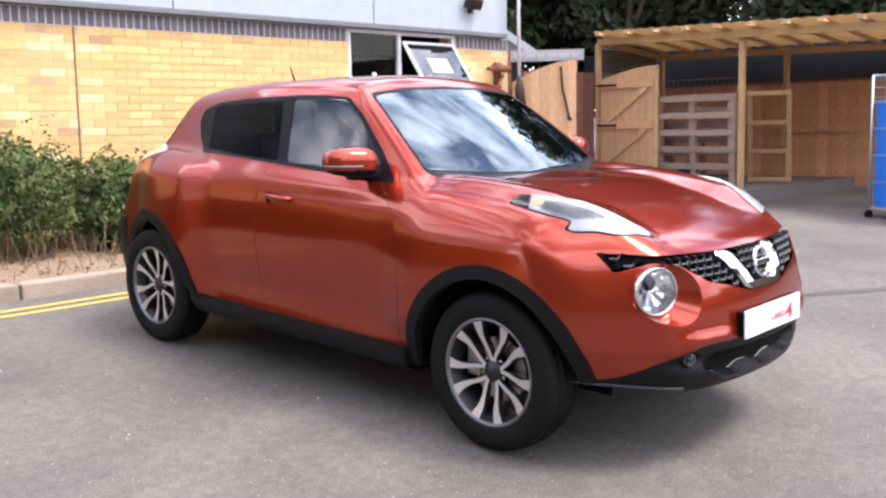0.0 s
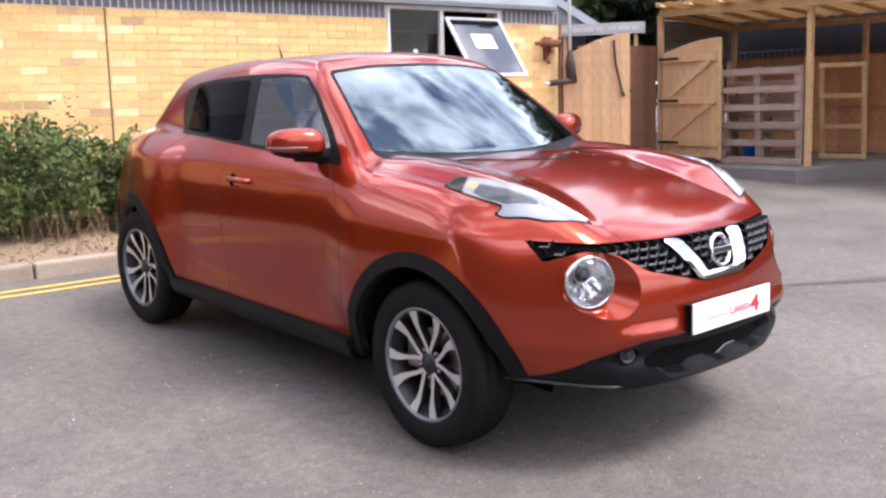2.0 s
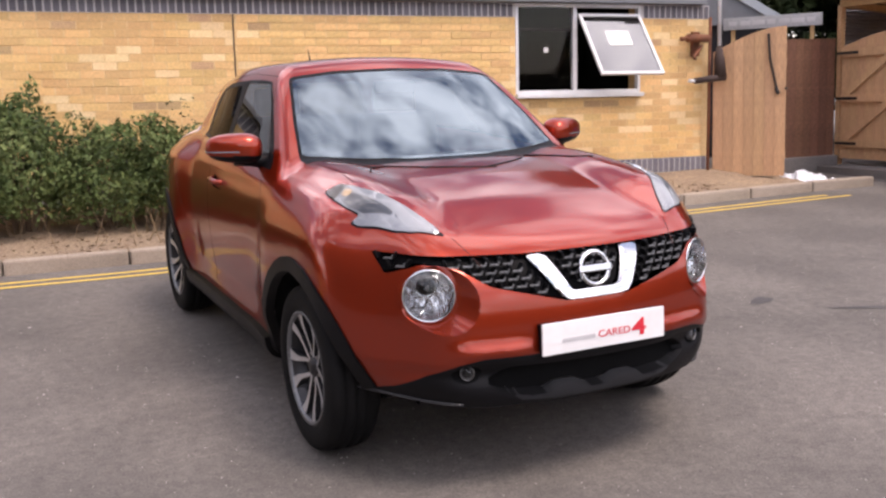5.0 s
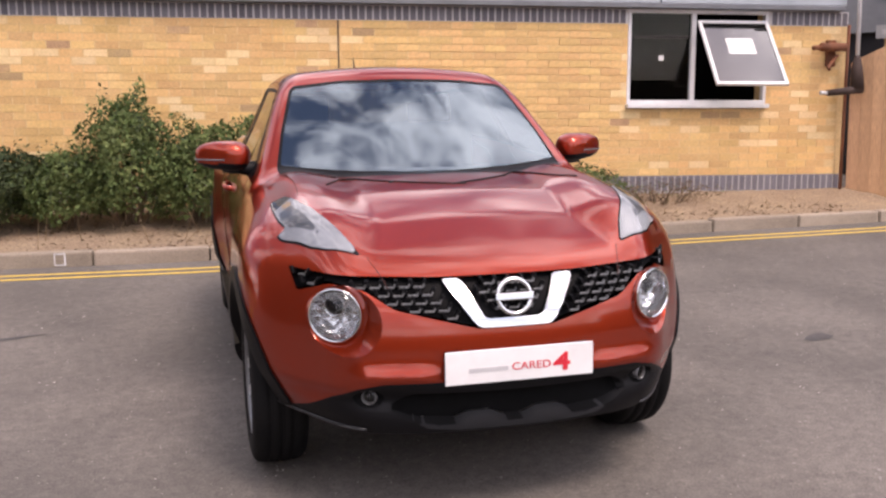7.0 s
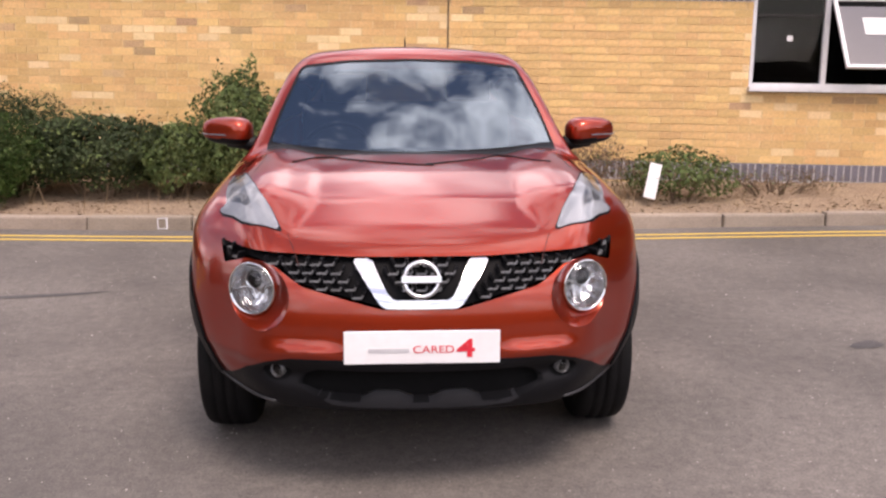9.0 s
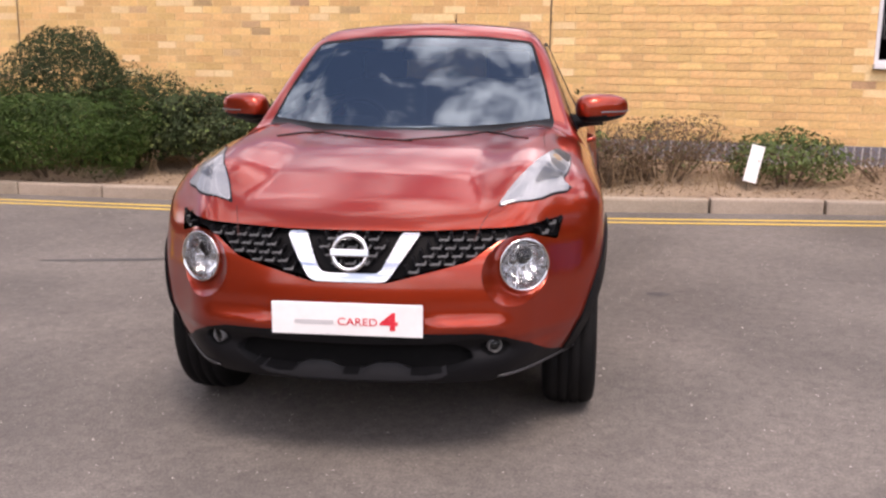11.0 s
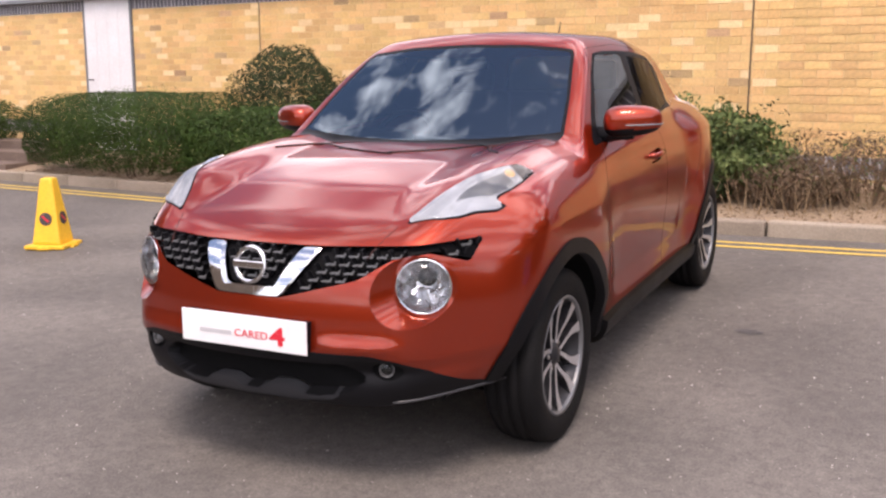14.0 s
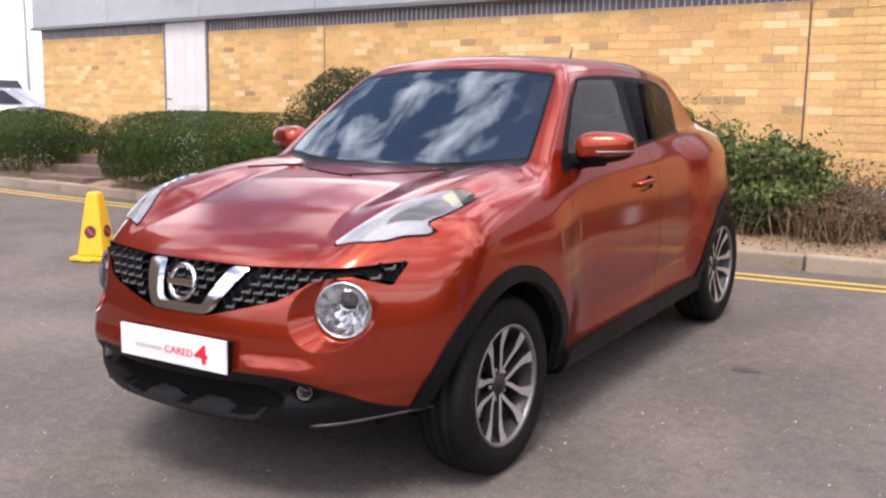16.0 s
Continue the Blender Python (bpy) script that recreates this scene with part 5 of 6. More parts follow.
# cabin
bm = bmesh.new()
box(bm, (1.36, 2.3, 0.05), (0, 1.65, 0.42))
box(bm, (1.36, 0.05, 0.6), (0, 0.42, 0.70))
box(bm, (1.2, 0.05, 0.62), (0, 2.72, 0.75))
part("cabin_floor", bm, M_LINER, car)
bm = bmesh.new()
box(bm, (1.30, 0.42, 0.30), (0, 0.74, 0.90), (6, 0, 0), bevel=0.06)
box(bm, (0.34, 0.14, 0.10), (-0.36, 0.74, 1.055), bevel=0.04)
part("dashboard", bm, M_SEAT, car, "dark dashboard")
bm = bmesh.new()
revolve(bm, [(0.175 + 0.014 * math.cos(a), 0.014 * math.sin(a)) for a in [k * math.pi / 3 for k in range(6)]], 32, "y", closed=True)
box(bm, (0.34, 0.03, 0.04), (0, 0.01, 0), bevel=0.01)
part("steering_wheel", bm, M_BLACK_PLASTIC, car, smooth=True, m=pose(-0.36, 0.98, 1.0, -24, 0, 0))
for sx in (-0.36, 0.36):
    bm = bmesh.new()
    box(bm, (0.5, 0.5, 0.16), (sx, 1.42, 0.62), (4, 0, 0), bevel=0.06)
    box(bm, (0.48, 0.15, 0.62), (sx, 1.72, 0.93), (-14, 0, 0), bevel=0.06)
    seat = part("front_seat", bm, M_SEAT, car, "dark cloth front seat", smooth=True)
    bm = bmesh.new()
    box(bm, (0.25, 0.09, 0.17), (sx, 1.82, 1.30), (-10, 0, 0), bevel=0.035)
    part("headrest", bm, M_SEAT_COVER, seat, smooth=True)
bm = bmesh.new()
box(bm, (1.15, 0.5, 0.2), (0, 2.2, 0.66), bevel=0.06)
box(bm, (1.15, 0.15, 0.55), (0, 2.5, 0.92), (-16, 0, 0), bevel=0.06)
part("rear_seat", bm, M_SEAT, car, "dark cloth rear bench", smooth=True)
bm = bmesh.new()
box(bm, (0.22, 0.02, 0.06), (0, 0.98, 1.395), bevel=0.01)
part("rear_view_mirror", bm, M_GLOSS_BLACK, car)

# wheels
bm = bmesh.new()
revolve(bm, [(0.222, -0.095), (0.27, -0.106), (0.305, -0.100), (0.325, -0.082), (0.332, -0.05), (0.326, -0.046), (0.326, -0.038), (0.334, -0.034), (0.334, -0.006), (0.327, -0.004), (0.327, 0.004),
             (0.334, 0.006), (0.334, 0.034), (0.326, 0.038), (0.326, 0.046), (0.332, 0.05), (0.325, 0.082), (0.316, 0.094), (0.305, 0.100), (0.285, 0.1045), (0.27, 0.106), (0.255, 0.1045), (0.236, 0.100), (0.224, 0.094)], 72, "x")
tyre_me = mesh_of(bm, M_TYRE, True)
bm = bmesh.new()
revolve(bm, [(0.205, -0.09), (0.19, -0.05), (0.19, 0.05), (0.208, 0.075), (0.214, 0.088)], 56, "x")
barrel_me = mesh_of(bm, M_ALLOY_DARK, True)
bm = bmesh.new()
revolve(bm, [(0.226, 0.088), (0.227, 0.096), (0.219, 0.098), (0.212, 0.090), (0.211, 0.078)], 72, "x")
lip_me = mesh_of(bm, M_SILVER, True)


def spoke_mesh(side):
    """One curved arm of a paired spoke: bright face, dark flanks."""
    bm = bmesh.new()
    rings_ = []
    for k in range(13):
        t = k / 12
        r = 0.038 + (0.215 - 0.038) * t
        ang = side * (0.10 + 0.30 * math.sin(min(1, t * 1.15) * math.pi * 0.62) - 0.04 * t)
        half = 0.0078 + 0.0035 * t + 0.011 * max(0, t - 0.5) ** 1.2 / 0.38
        h = 0.060 + 0.028 * t ** 1.4
        c, s_ = math.cos(ang), math.sin(ang)
        ring = []
        for w, d in ((-half, 0.0), (half, 0.0), (half * 0.8, -0.035), (-half * 0.8, -0.035)):
            ring.append(bm.verts.new((h + d, -r * s_ + w * c, r * c + w * s_)))
        rings_.append(ring)
    for a, b in zip(rings_, rings_[1:]):
        for k in range(4):
            f = bm.faces.new((a[k], a[(k + 1) % 4], b[(k + 1) % 4], b[k]))
            f.material_index = 0 if k == 0 else 1
    bmesh.ops.recalc_face_normals(bm, faces=bm.faces[:])
    return mesh_of(bm, [M_ALLOY, M_ALLOY_DARK])


spokes = (spoke_mesh(1), spoke_mesh(-1))
bm = bmesh.new()
revolve(bm, [(0.045, 0.03), (0.046, 0.058), (0.036, 0.066), (0.030, 0.067), (0.028, 0.072), (0.001, 0.074)], 32, "x")
hub_me = mesh_of(bm, M_ALLOY_DARK, True)
bm = bmesh.new()
revolve(bm, [(0.06, -0.01), (0.135, -0.01), (0.135, 0.012), (0.06, 0.012)], 48, "x", closed=True)
disc_me = mesh_of(bm, M_BRAKE, False)
bm = bmesh.new()
box(bm, (0.05, 0.075, 0.14), (0.01, -0.125, 0.02), bevel=0.012)
caliper_me = mesh_of(bm, M_BRAKE)
bm = bmesh.new()
revolve(bm, [(0.001, 0.0), (0.008, 0.0), (0.009, 0.006), (0.006, 0.01), (0.001, 0.01)], 8, "x")
nut_me = mesh_of(bm, M_BRAKE)
for wy in WHEEL_Y:
    for sg in (1, -1):
        spin = (-21 if sg > 0 else -2) if wy < 1 else (10 if sg > 0 else 13)
        wm = pose(sg * 0.746, wy, WHEEL_Z, 0, 0, 0 if sg > 0 else 180)
        wh = part("wheel", barrel_me, None, car, "five-twin-spoke machined alloy wheel with black tyre", m=wm)
        part("tyre", tyre_me, None, wh, "black road tyre")
        part("rim_lip", lip_me, None, wh)
        for k in range(5):
            for sp in spokes:
                part("spoke", sp, None, wh, m=pose(0, 0, 0, spin + 72 * k, 0, 0))
            part("wheel_nut", nut_me, None, wh, m=pose(0, 0, 0, spin + 36 + 72 * k, 0, 0) @ pose(0.05, 0, 0.057))
        part("hub_cap", hub_me, None, wh)
        part("brake_disc", disc_me, None, wh)
        part("brake_caliper", caliper_me, None, wh, m=pose(0, 0, 0, 0 if sg > 0 else 0, 0, 0))
        bm = bmesh.new()
        prev = None
        for k in range(25):
            a = math.pi * (0.03 + 0.94 * k / 24)
            c, s_ = 0.404 * math.cos(a), 0.404 * math.sin(a)
            rim_x = min(0.84, on_side(wy + c, WHEEL_Z + s_) - 0.012)
            row = [bm.verts.new((sg * rim_x, wy + c, WHEEL_Z + s_)), bm.verts.new((sg * 0.52, wy + c, WHEEL_Z + s_))]
            if prev:
                bm.faces.new((prev[0], prev[1], row[1], row[0]))
            prev = row
        fan = [bm.verts.new((sg * 0.53, wy + 0.41 * math.cos(2 * math.pi * k / 24), max(0.25, WHEEL_Z + 0.41 * math.sin(2 * math.pi * k / 24)))) for k in range(24)]
        bm.faces.new(fan)
        part("arch_liner", bm, M_LINER, car)
bm = bmesh.new()
box(bm, (1.16, 3.1, 0.09), (0, 1.42, 0.245), bevel=0.02)
part("underbody", bm, M_LINER, car)


# ---- shrubs, hedges and trees ----
def leaf_mesh(name, pts, nrm, size, mat, seed, narrow=0.5):
    """Small pointed leaves at the points, each turned at random about its normal."""
    rng = np.random.default_rng(seed)
    n = len(pts)
    nrm = nrm / np.linalg.norm(nrm, axis=1)[:, None]
    a = rng.normal(size=(n, 3))
    a -= (a * nrm).sum(1)[:, None] * nrm
    a /= np.linalg.norm(a, axis=1)[:, None]
    b = np.cross(nrm, a)
    s = (size * rng.uniform(0.6, 1.4, n))[:, None]
    v = np.stack([pts - a * s, pts - b * s * narrow + nrm * s * 0.15, pts + a * s, pts + b * s * narrow + nrm * s * 0.15], 1).reshape(-1, 3)
    me = bpy.data.meshes.new(name)
    me.from_pydata(v.tolist(), [], np.arange(4 * n).reshape(-1, 4).tolist())
    me.materials.append(mat)
    return me


def crown_points(n, radii, seed, lumps=0.35, freq=1.6, box_like=2.0, depth=0.45, flat_bottom=-0.7):
    """Points in the outer part of a lumpy rounded body, and outward normals."""
    rng = np.random.default_rng(seed)
    d = rng.normal(size=(n, 3))
    d /= np.linalg.norm(d, axis=1)[:, None]
    d = d[d[:, 2] > flat_bottom]
    sup = (np.abs(d) ** box_like).sum(1) ** (-1 / box_like)
    lump = np.array([1 + lumps * noise.noise(Vector(q * freq) + Vector((seed, 0, 0))) + 0.4 * lumps * noise.noise(Vector(q * freq * 3.1) + Vector((0, seed, 0))) for q in d])
    r = sup * lump * (1 - depth * rng.random(len(d)) ** 2.2)
    p = d * r[:, None] * np.array(radii)
    nr = d / np.array(radii) + rng.normal(size=d.shape) * 0.9 / max(radii)
    return p, nr


def shrub(name, at, radii, n, size, mat, seed, label, category="shrub", stems=9, box_like=2.0, lumps=0.35, narrow=0.5, extra=None, stem_mat=None, group=""):
    """A bush: bent stems from the soil, and a crown of small leaves."""
    ob = thing(name, pose(*at), label, category, group)
    rng = random.Random(seed)
    bm = bmesh.new()
    for k in range(stems):
        a = rng.uniform(0, 2 * math.pi)
        r = rng.uniform(0.2, 0.85)
        top = Vector((math.cos(a) * r * radii[0], math.sin(a) * r * radii[1], radii[2] * rng.uniform(0.9, 1.6)))
        foot = Vector((math.cos(a) * r * radii[0] * 0.35, math.sin(a) * r * radii[1] * 0.35, -0.06))
        mid = foot.lerp(top, 0.5) + Vector((rng.uniform(-0.06, 0.06), rng.uniform(-0.06, 0.06), 0.02))
        tube(bm, [foot, mid, top], [0.014, 0.01, 0.004], 5)
    part("stem_clump", bm, stem_mat or M_TWIG, ob)
    p, nr = crown_points(n, radii, seed, lumps, box_like=box_like)
    p[:, 2] += radii[2] * 0.95
    keep = p[:, 2] > 0.02
    part("crown", leaf_mesh("crown", p[keep], nr[keep], size, mat, seed, narrow), None, ob)
    if extra:
        q, qn = crown_points(n // 8, [r * 1.05 for r in radii], seed + 5, lumps * 1.2)
        q[:, 2] += radii[2] * 0.95
        k2 = q[:, 2] > 0.05
        part("new_growth", leaf_mesh("shoots", q[k2], qn[k2], size * 0.9, extra, seed + 5, narrow), None, ob, kind="stuff")
    return ob


def on_bed(x, y):
    return (x, y, bed_z(x, y))


for sx, rx, rz, n_, sd in ((-2.15, 0.40, 0.60, 9500, 11), (-1.50, 0.42, 0.46, 8000, 12), (-0.92, 0.42, 0.47, 8000, 24), (-0.15, 0.48, 0.37, 9000, 13)):
    shrub("shrub", on_bed(sx, 5.35), (rx, 0.45, rz), n_, 0.024, M_LEAF, sd, "loose green shrub in the soil bed by the wall", lumps=0.6, extra=M_LEAF_DARK, stems=14)
shrub("shrub", on_bed(-2.75, 5.35), (0.45, 0.42, 0.36), 7000, 0.024, M_LEAF, 25, "low loose green shrub in the soil bed", lumps=0.5, extra=M_LEAF_DARK)
shrub("shrub", on_bed(-3.55, 5.3), (0.75, 0.5, 0.40), 12000, 0.024, M_LEAF_DARK, 14, "low dark green shrub in the soil bed", extra=M_LEAF)
shrub("dry_shrub", on_bed(0.45, 5.15), (0.5, 0.32, 0.19), 3000, 0.02, M_LEAF_DRY, 26, "brown twiggy dead shrub in the soil bed", "shrub", stems=46, lumps=0.6, narrow=0.25)
shrub("shrub", on_bed(2.05, 5.35), (0.50, 0.33, 0.25), 3600, 0.02, M_LEAF, 15, "small leafy shrub with a white card in it", extra=M_LEAF_DRY)
shrub("conifer_bush", on_bed(-5.25, 5.35), (0.78, 0.5, 0.74), 18000, 0.023, M_LEAF_DARK, 16, "dark rounded evergreen bush against the brick wall", "bush", lumps=0.25, narrow=0.3)
shrub("conifer_bush", on_bed(-4.5, 5.45), (0.7, 0.45, 0.5), 11000, 0.023, M_LEAF_DARK, 21, "dark spreading evergreen bush by the wall", "bush", lumps=0.4, narrow=0.3, extra=M_LEAF)
shrub("hedge", on_bed(-7.22, 4.76), (1.80, 0.76, 0.51), 64000, 0.021, M_LEAF_YEW, 17, "clipped rounded evergreen hedge beside the kerb", "hedge", stems=16, box_like=3.2, lumps=0.14, narrow=0.3, extra=M_LEAF)
shrub("hedge", on_bed(-5.0, 4.74), (1.0, 0.66, 0.42), 32000, 0.021, M_LEAF_YEW, 18, "low spreading evergreen hedge beside the kerb", "hedge", stems=12, box_like=2.6, lumps=0.3, narrow=0.3, extra=M_LEAF)
shrub("hedge", on_bed(-12.15, 4.95), (1.48, 0.85, 0.50), 36000, 0.024, M_LEAF_YEW, 19, "clipped dark evergreen hedge beyond the brick steps", "hedge", stems=12, box_like=3.0, lumps=0.14, narrow=0.3, extra=M_LEAF)
shrub("dry_shrub", on_bed(0.95, 5.35), (0.75, 0.4, 0.30), 5000, 0.02, M_LEAF_DRY, 20, "dried-out brown shrub in the soil bed", "shrub", stems=26, lumps=0.5, narrow=0.3, extra=M_LEAF)
shrub("shrub", on_bed(-0.22, 5.12), (0.20, 0.2, 0.17), 3200, 0.022, M_LEAF_DARK, 27, "small dark leafy clump in the soil bed", stems=8, lumps=0.4)
shrub("dry_shrub", on_bed(3.05, 5.6), (0.6, 0.3, 0.14), 1400, 0.018, M_LEAF_DRY, 23, "low dry brown weeds by the wall foot", "shrub", stems=14, lumps=0.5, narrow=0.3, extra=M_LEAF)

bm = bmesh.new()
rng = random.Random(5)
for k in range(420):
    x = rng.choice((rng.gauss(-0.45, 0.5), rng.uniform(-4.5, 4.8), rng.gauss(0.9, 0.6)))
    y = kerb_y(x) + rng.uniform(0.35, 1.3)
    z = bed_z(x, y) - 0.02
    h = rng.uniform(0.05, 0.34) if x < 1.6 else rng.uniform(0.03, 0.12)
    tip = (x + rng.uniform(-0.12, 0.12), y + rng.uniform(-0.1, 0.05), z + h)
    tube(bm, [(x, y, z), tip], [0.004, 0.0015], 4, False)
part("dry_stalks", bm, M_STRAW, label="thin dry straw-coloured stalks in the soil bed", category="dry grass", kind="stuff")
v, f = [], []
for k in range(2600):
    x = rng.uniform(-9, 5.0)
    y = rng.uniform(kerb_y(x) + 0.12, 5.9)
    z = bed_z(x, y) + 0.012
    a, s = rng.uniform(0, 6.28), rng.uniform(0.008, 0.03)
    b = len(v)
    v += [(x - s * math.cos(a), y - s * math.sin(a), z), (x + 0.4 * s * math.sin(a), y - 0.4 * s * math.cos(a), z + 0.012), (x + s * math.cos(a), y + s * math.sin(a), z), (x - 0.4 * s * math.sin(a), y + 0.4 * s * math.cos(a), z + 0.004)]
    f.append((b, b + 1, b + 2, b + 3))
me = bpy.data.meshes.new("litter")
me.from_pydata(v, [], f)
me.materials.append(M_LEAF_DRY)
part("leaf_litter", me, None, label="fallen dry leaves and bark chips on the soil", category="leaf litter", kind="stuff")

v, f = [], []
for k in range(5200):
    x, y = rng.uniform(-5.5, 5.5), rng.uniform(-3.2, 3.8)
    s = rng.uniform(0.002, 0.006) * (1.8 if rng.random() < 0.06 else 1)
    z = ground_z(x, y) - s * 0.2
    b = len(v)
    a = rng.uniform(0, 6.28)
    for q in range(3):
        v.append((x + s * math.cos(a + q * 2.1), y + s * math.sin(a + q * 2.1), z))
    v.append((x, y, z + s * 0.9))
    f += [(b, b + 1, b + 3), (b + 1, b + 2, b + 3), (b + 2, b, b + 3)]
me = bpy.data.meshes.new("grit")
me.from_pydata(v, [], f)
me.materials.append(M_GRIT)
part("loose_grit", me, None, label="pale loose stone chips scattered on the tarmac", category="grit", kind="stuff")

card = thing("card", pose(1.73, 4.98, 0.39, -14, 15, 8), "white card standing crooked in the shrub", "card")
bm = bmesh.new()
box(bm, (0.115, 0.006, 0.33), (0, 0, 0.165), bevel=0.002)
part("sheet", bm, M_PAPER, card)
bm = bmesh.new()
tube(bm, [(0, 0.01, -0.12), (0, 0.01, 0.2)], 0.006, 6)
part("stake", bm, M_TWIG, card)

# brick steps between the hedges
steps = thing("steps", pose(-10.25, 0, 0), "weathered brick garden steps between two hedges", "steps", kind="structure")
for i in range(3):
    bm = bmesh.new()
    y0 = 4.45 + i * 0.34
    box(bm, (1.5, 0.36, 0.16), (0, y0 + 0.17, ground_z(0, 4.4) + 0.08 + 0.13 * i), bevel=0.012)
    part("step", bm, M_STEP, steps)


def tree(at, height, spread, n, mat, seed, label):
    """A tapered trunk with limbs and a crown of many leaf clumps with gaps."""
    ob = thing("tree", pose(*at), label, "tree", "trees behind the yard")
    rng = random.Random(seed)
    bm = bmesh.new()
    tube(bm, [(0, 0, -0.2), (0.1, 0.05, height * 0.3), (0.0, 0.1, height * 0.6)], [0.24, 0.17, 0.09], 9)
    tips = []
    for k in range(16):
        a = rng.uniform(0, 6.28)
        r = spread * rng.uniform(0.35, 0.95)
        z = height * rng.uniform(0.25, 0.95)
        tip = Vector((r * math.cos(a), r * math.sin(a), z))
        tube(bm, [(0, 0.05, z * 0.5), tip * 0.55 + Vector((0, 0, z * 0.25)), tip], [0.07, 0.04, 0.015], 6)
        tips.append(tip)
    part("trunk", bm, M_BARK, ob)
    ps, ns = [], []
    for k, tip in enumerate(tips * 2):
        rr = spread * rng.uniform(0.26, 0.42)
        p, nr = crown_points(n // 32, (rr, rr, rr * 0.75), seed * 40 + k, 0.5, flat_bottom=-1)
        off = Vector((rng.uniform(-0.5, 0.5), rng.uniform(-0.5, 0.5), rng.uniform(-0.5, 0.4))) if k >= 16 else Vector((0, 0, 0))
        ps.append(p + np.array(tip + off))
        ns.append(nr)
    part("crown", leaf_mesh("crown", np.concatenate(ps), np.concatenate(ns), 0.11, mat, seed), None, ob)


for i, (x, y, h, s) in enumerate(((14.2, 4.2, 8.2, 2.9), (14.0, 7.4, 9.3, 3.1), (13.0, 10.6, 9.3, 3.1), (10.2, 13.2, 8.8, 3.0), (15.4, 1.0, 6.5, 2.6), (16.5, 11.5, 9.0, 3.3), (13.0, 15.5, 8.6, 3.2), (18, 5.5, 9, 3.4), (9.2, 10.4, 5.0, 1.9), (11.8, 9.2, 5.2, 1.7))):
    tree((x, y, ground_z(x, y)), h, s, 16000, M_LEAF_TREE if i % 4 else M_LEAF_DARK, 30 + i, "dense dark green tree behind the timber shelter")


# ---- gates, shelter and what stands in it ----
def boards_between(parent, a, b, z0, z1, n, mat, thick=0.022, top=None, gap=0.0025, name="board"):
    """Upright boards from plan point a to b; top(t) shapes the upper edge."""
    a, b = Vector(a), Vector(b)
    d = b - a
    w = d.length / n
    turn = math.degrees(math.atan2(d.y, d.x))
    for i in range(n):
        c = a + d * ((i + 0.5) / n)
        zt0, zt1 = (top(i / n), top((i + 1) / n)) if top else (z1, z1)
        bm = bmesh.new()
        h = (w - gap) / 2
        prism(bm, [(-h, z0), (h, z0), (h, zt1), (-h, zt0)], -thick / 2, thick / 2)
        part(name, bm, mat, parent, m=pose(c.x, c.y, 0, 0, 0, turn))


GA, GB = (5.36, 5.98), (5.93, 5.40)
GC, GD = (7.72, 6.48), (7.74, 5.52)
arch_l = lambda t: 1.80 + 0.26 * math.sin(t * math.pi / 2)
gate = thing("garden_gate", label="softwood boarded gate with arched top, standing open by the bricks", category="gate")
boards_between(gate, GA, GB, 0.36, 2.0, 7, M_WOOD, top=arch_l)
bm = bmesh.new()
e = Vector((GB[0] - GA[0], GB[1] - GA[1], 0)).normalized()
nrm = Vector((e.y, -e.x, 0))
for z in (0.6, 1.65):
    bar(bm, Vector((*GA, z)) - nrm * 0.035, Vector((*GB, z)) - nrm * 0.035, 0.04, 0.1)
part("ledge", bm, M_WOOD, gate)
bm = bmesh.new()
p0 = Vector((*GA, 0)) + e * 0.62 + nrm * 0.03
tube(bm, [p0 + Vector((0, 0, 1.98)), p0 + e * 0.02 + Vector((0, 0, 1.7)), p0 + e * 0.1 + Vector((0, 0, 1.35))], 0.014, 6)
tube(bm, [p0 + e * 0.09 + Vector((0, 0, 1.36)), p0 + e * 0.12 + nrm * 0.02 + Vector((0, 0, 1.3))], 0.022, 6)
part("latch_cord", bm, M_BLACK_STEEL, gate)
bm = bmesh.new()
tube(bm, [p0 + e * 0.2 + Vector((0, 0, 1.36)), p0 + e * 0.2 + nrm * 0.03 + Vector((0, 0, 1.36))], 0.018, 8)
part("gate_knob", bm, M_BLACK_STEEL, gate)

gate2 = thing("garden_gate", label="softwood braced gate with arched top on black strap hinges", category="gate")
arch_r = lambda t: 1.86 + 0.17 * math.sin(t * math.pi / 2)
boards_between(gate2, GC, GD, 0.42, 2.0, 7, M_WOOD, top=arch_r)
for z in (0.62, 1.2, 1.78):
    bm = bmesh.new()
    bar(bm, (7.69, 6.46, z), (7.71, 5.54, z), 0.035, 0.1)
    part("ledge", bm, M_WOOD, gate2)
for z0, z1 in ((0.67, 1.15), (1.25, 1.73)):
    bm = bmesh.new()
    bar(bm, (7.688, 6.38, z0), (7.708, 5.66, z1), 0.03, 0.09)
    part("brace", bm, M_WOOD, gate2)
for z in (0.62, 1.2, 1.78):
    bm = bmesh.new()
    bar(bm, (7.665, 6.52, z), (7.672, 6.16, z), 0.008, 0.035)
    part("strap_hinge", bm, M_BLACK_STEEL, gate2)
bm = bmesh.new()
bar(bm, (7.735, 5.50, 0.40), (7.735, 5.50, 2.03), 0.05, 0.05)
part("closing_stile", bm, M_TIMBER, gate2)

passage = thing("fence", label="brown boarded fence behind the open gates, darkened for shade", category="fence", kind="structure")
boards_between(passage, (6.2, 6.62), (7.72, 6.62), 0.42, 1.98, 12, M_SHADED_BOARDS)
bm = bmesh.new()
box(bm, (1.5, 0.12, 0.2), (6.94, 6.54, 0.36), bevel=0.02)
part("gravel_board", bm, M_SLAB, passage)

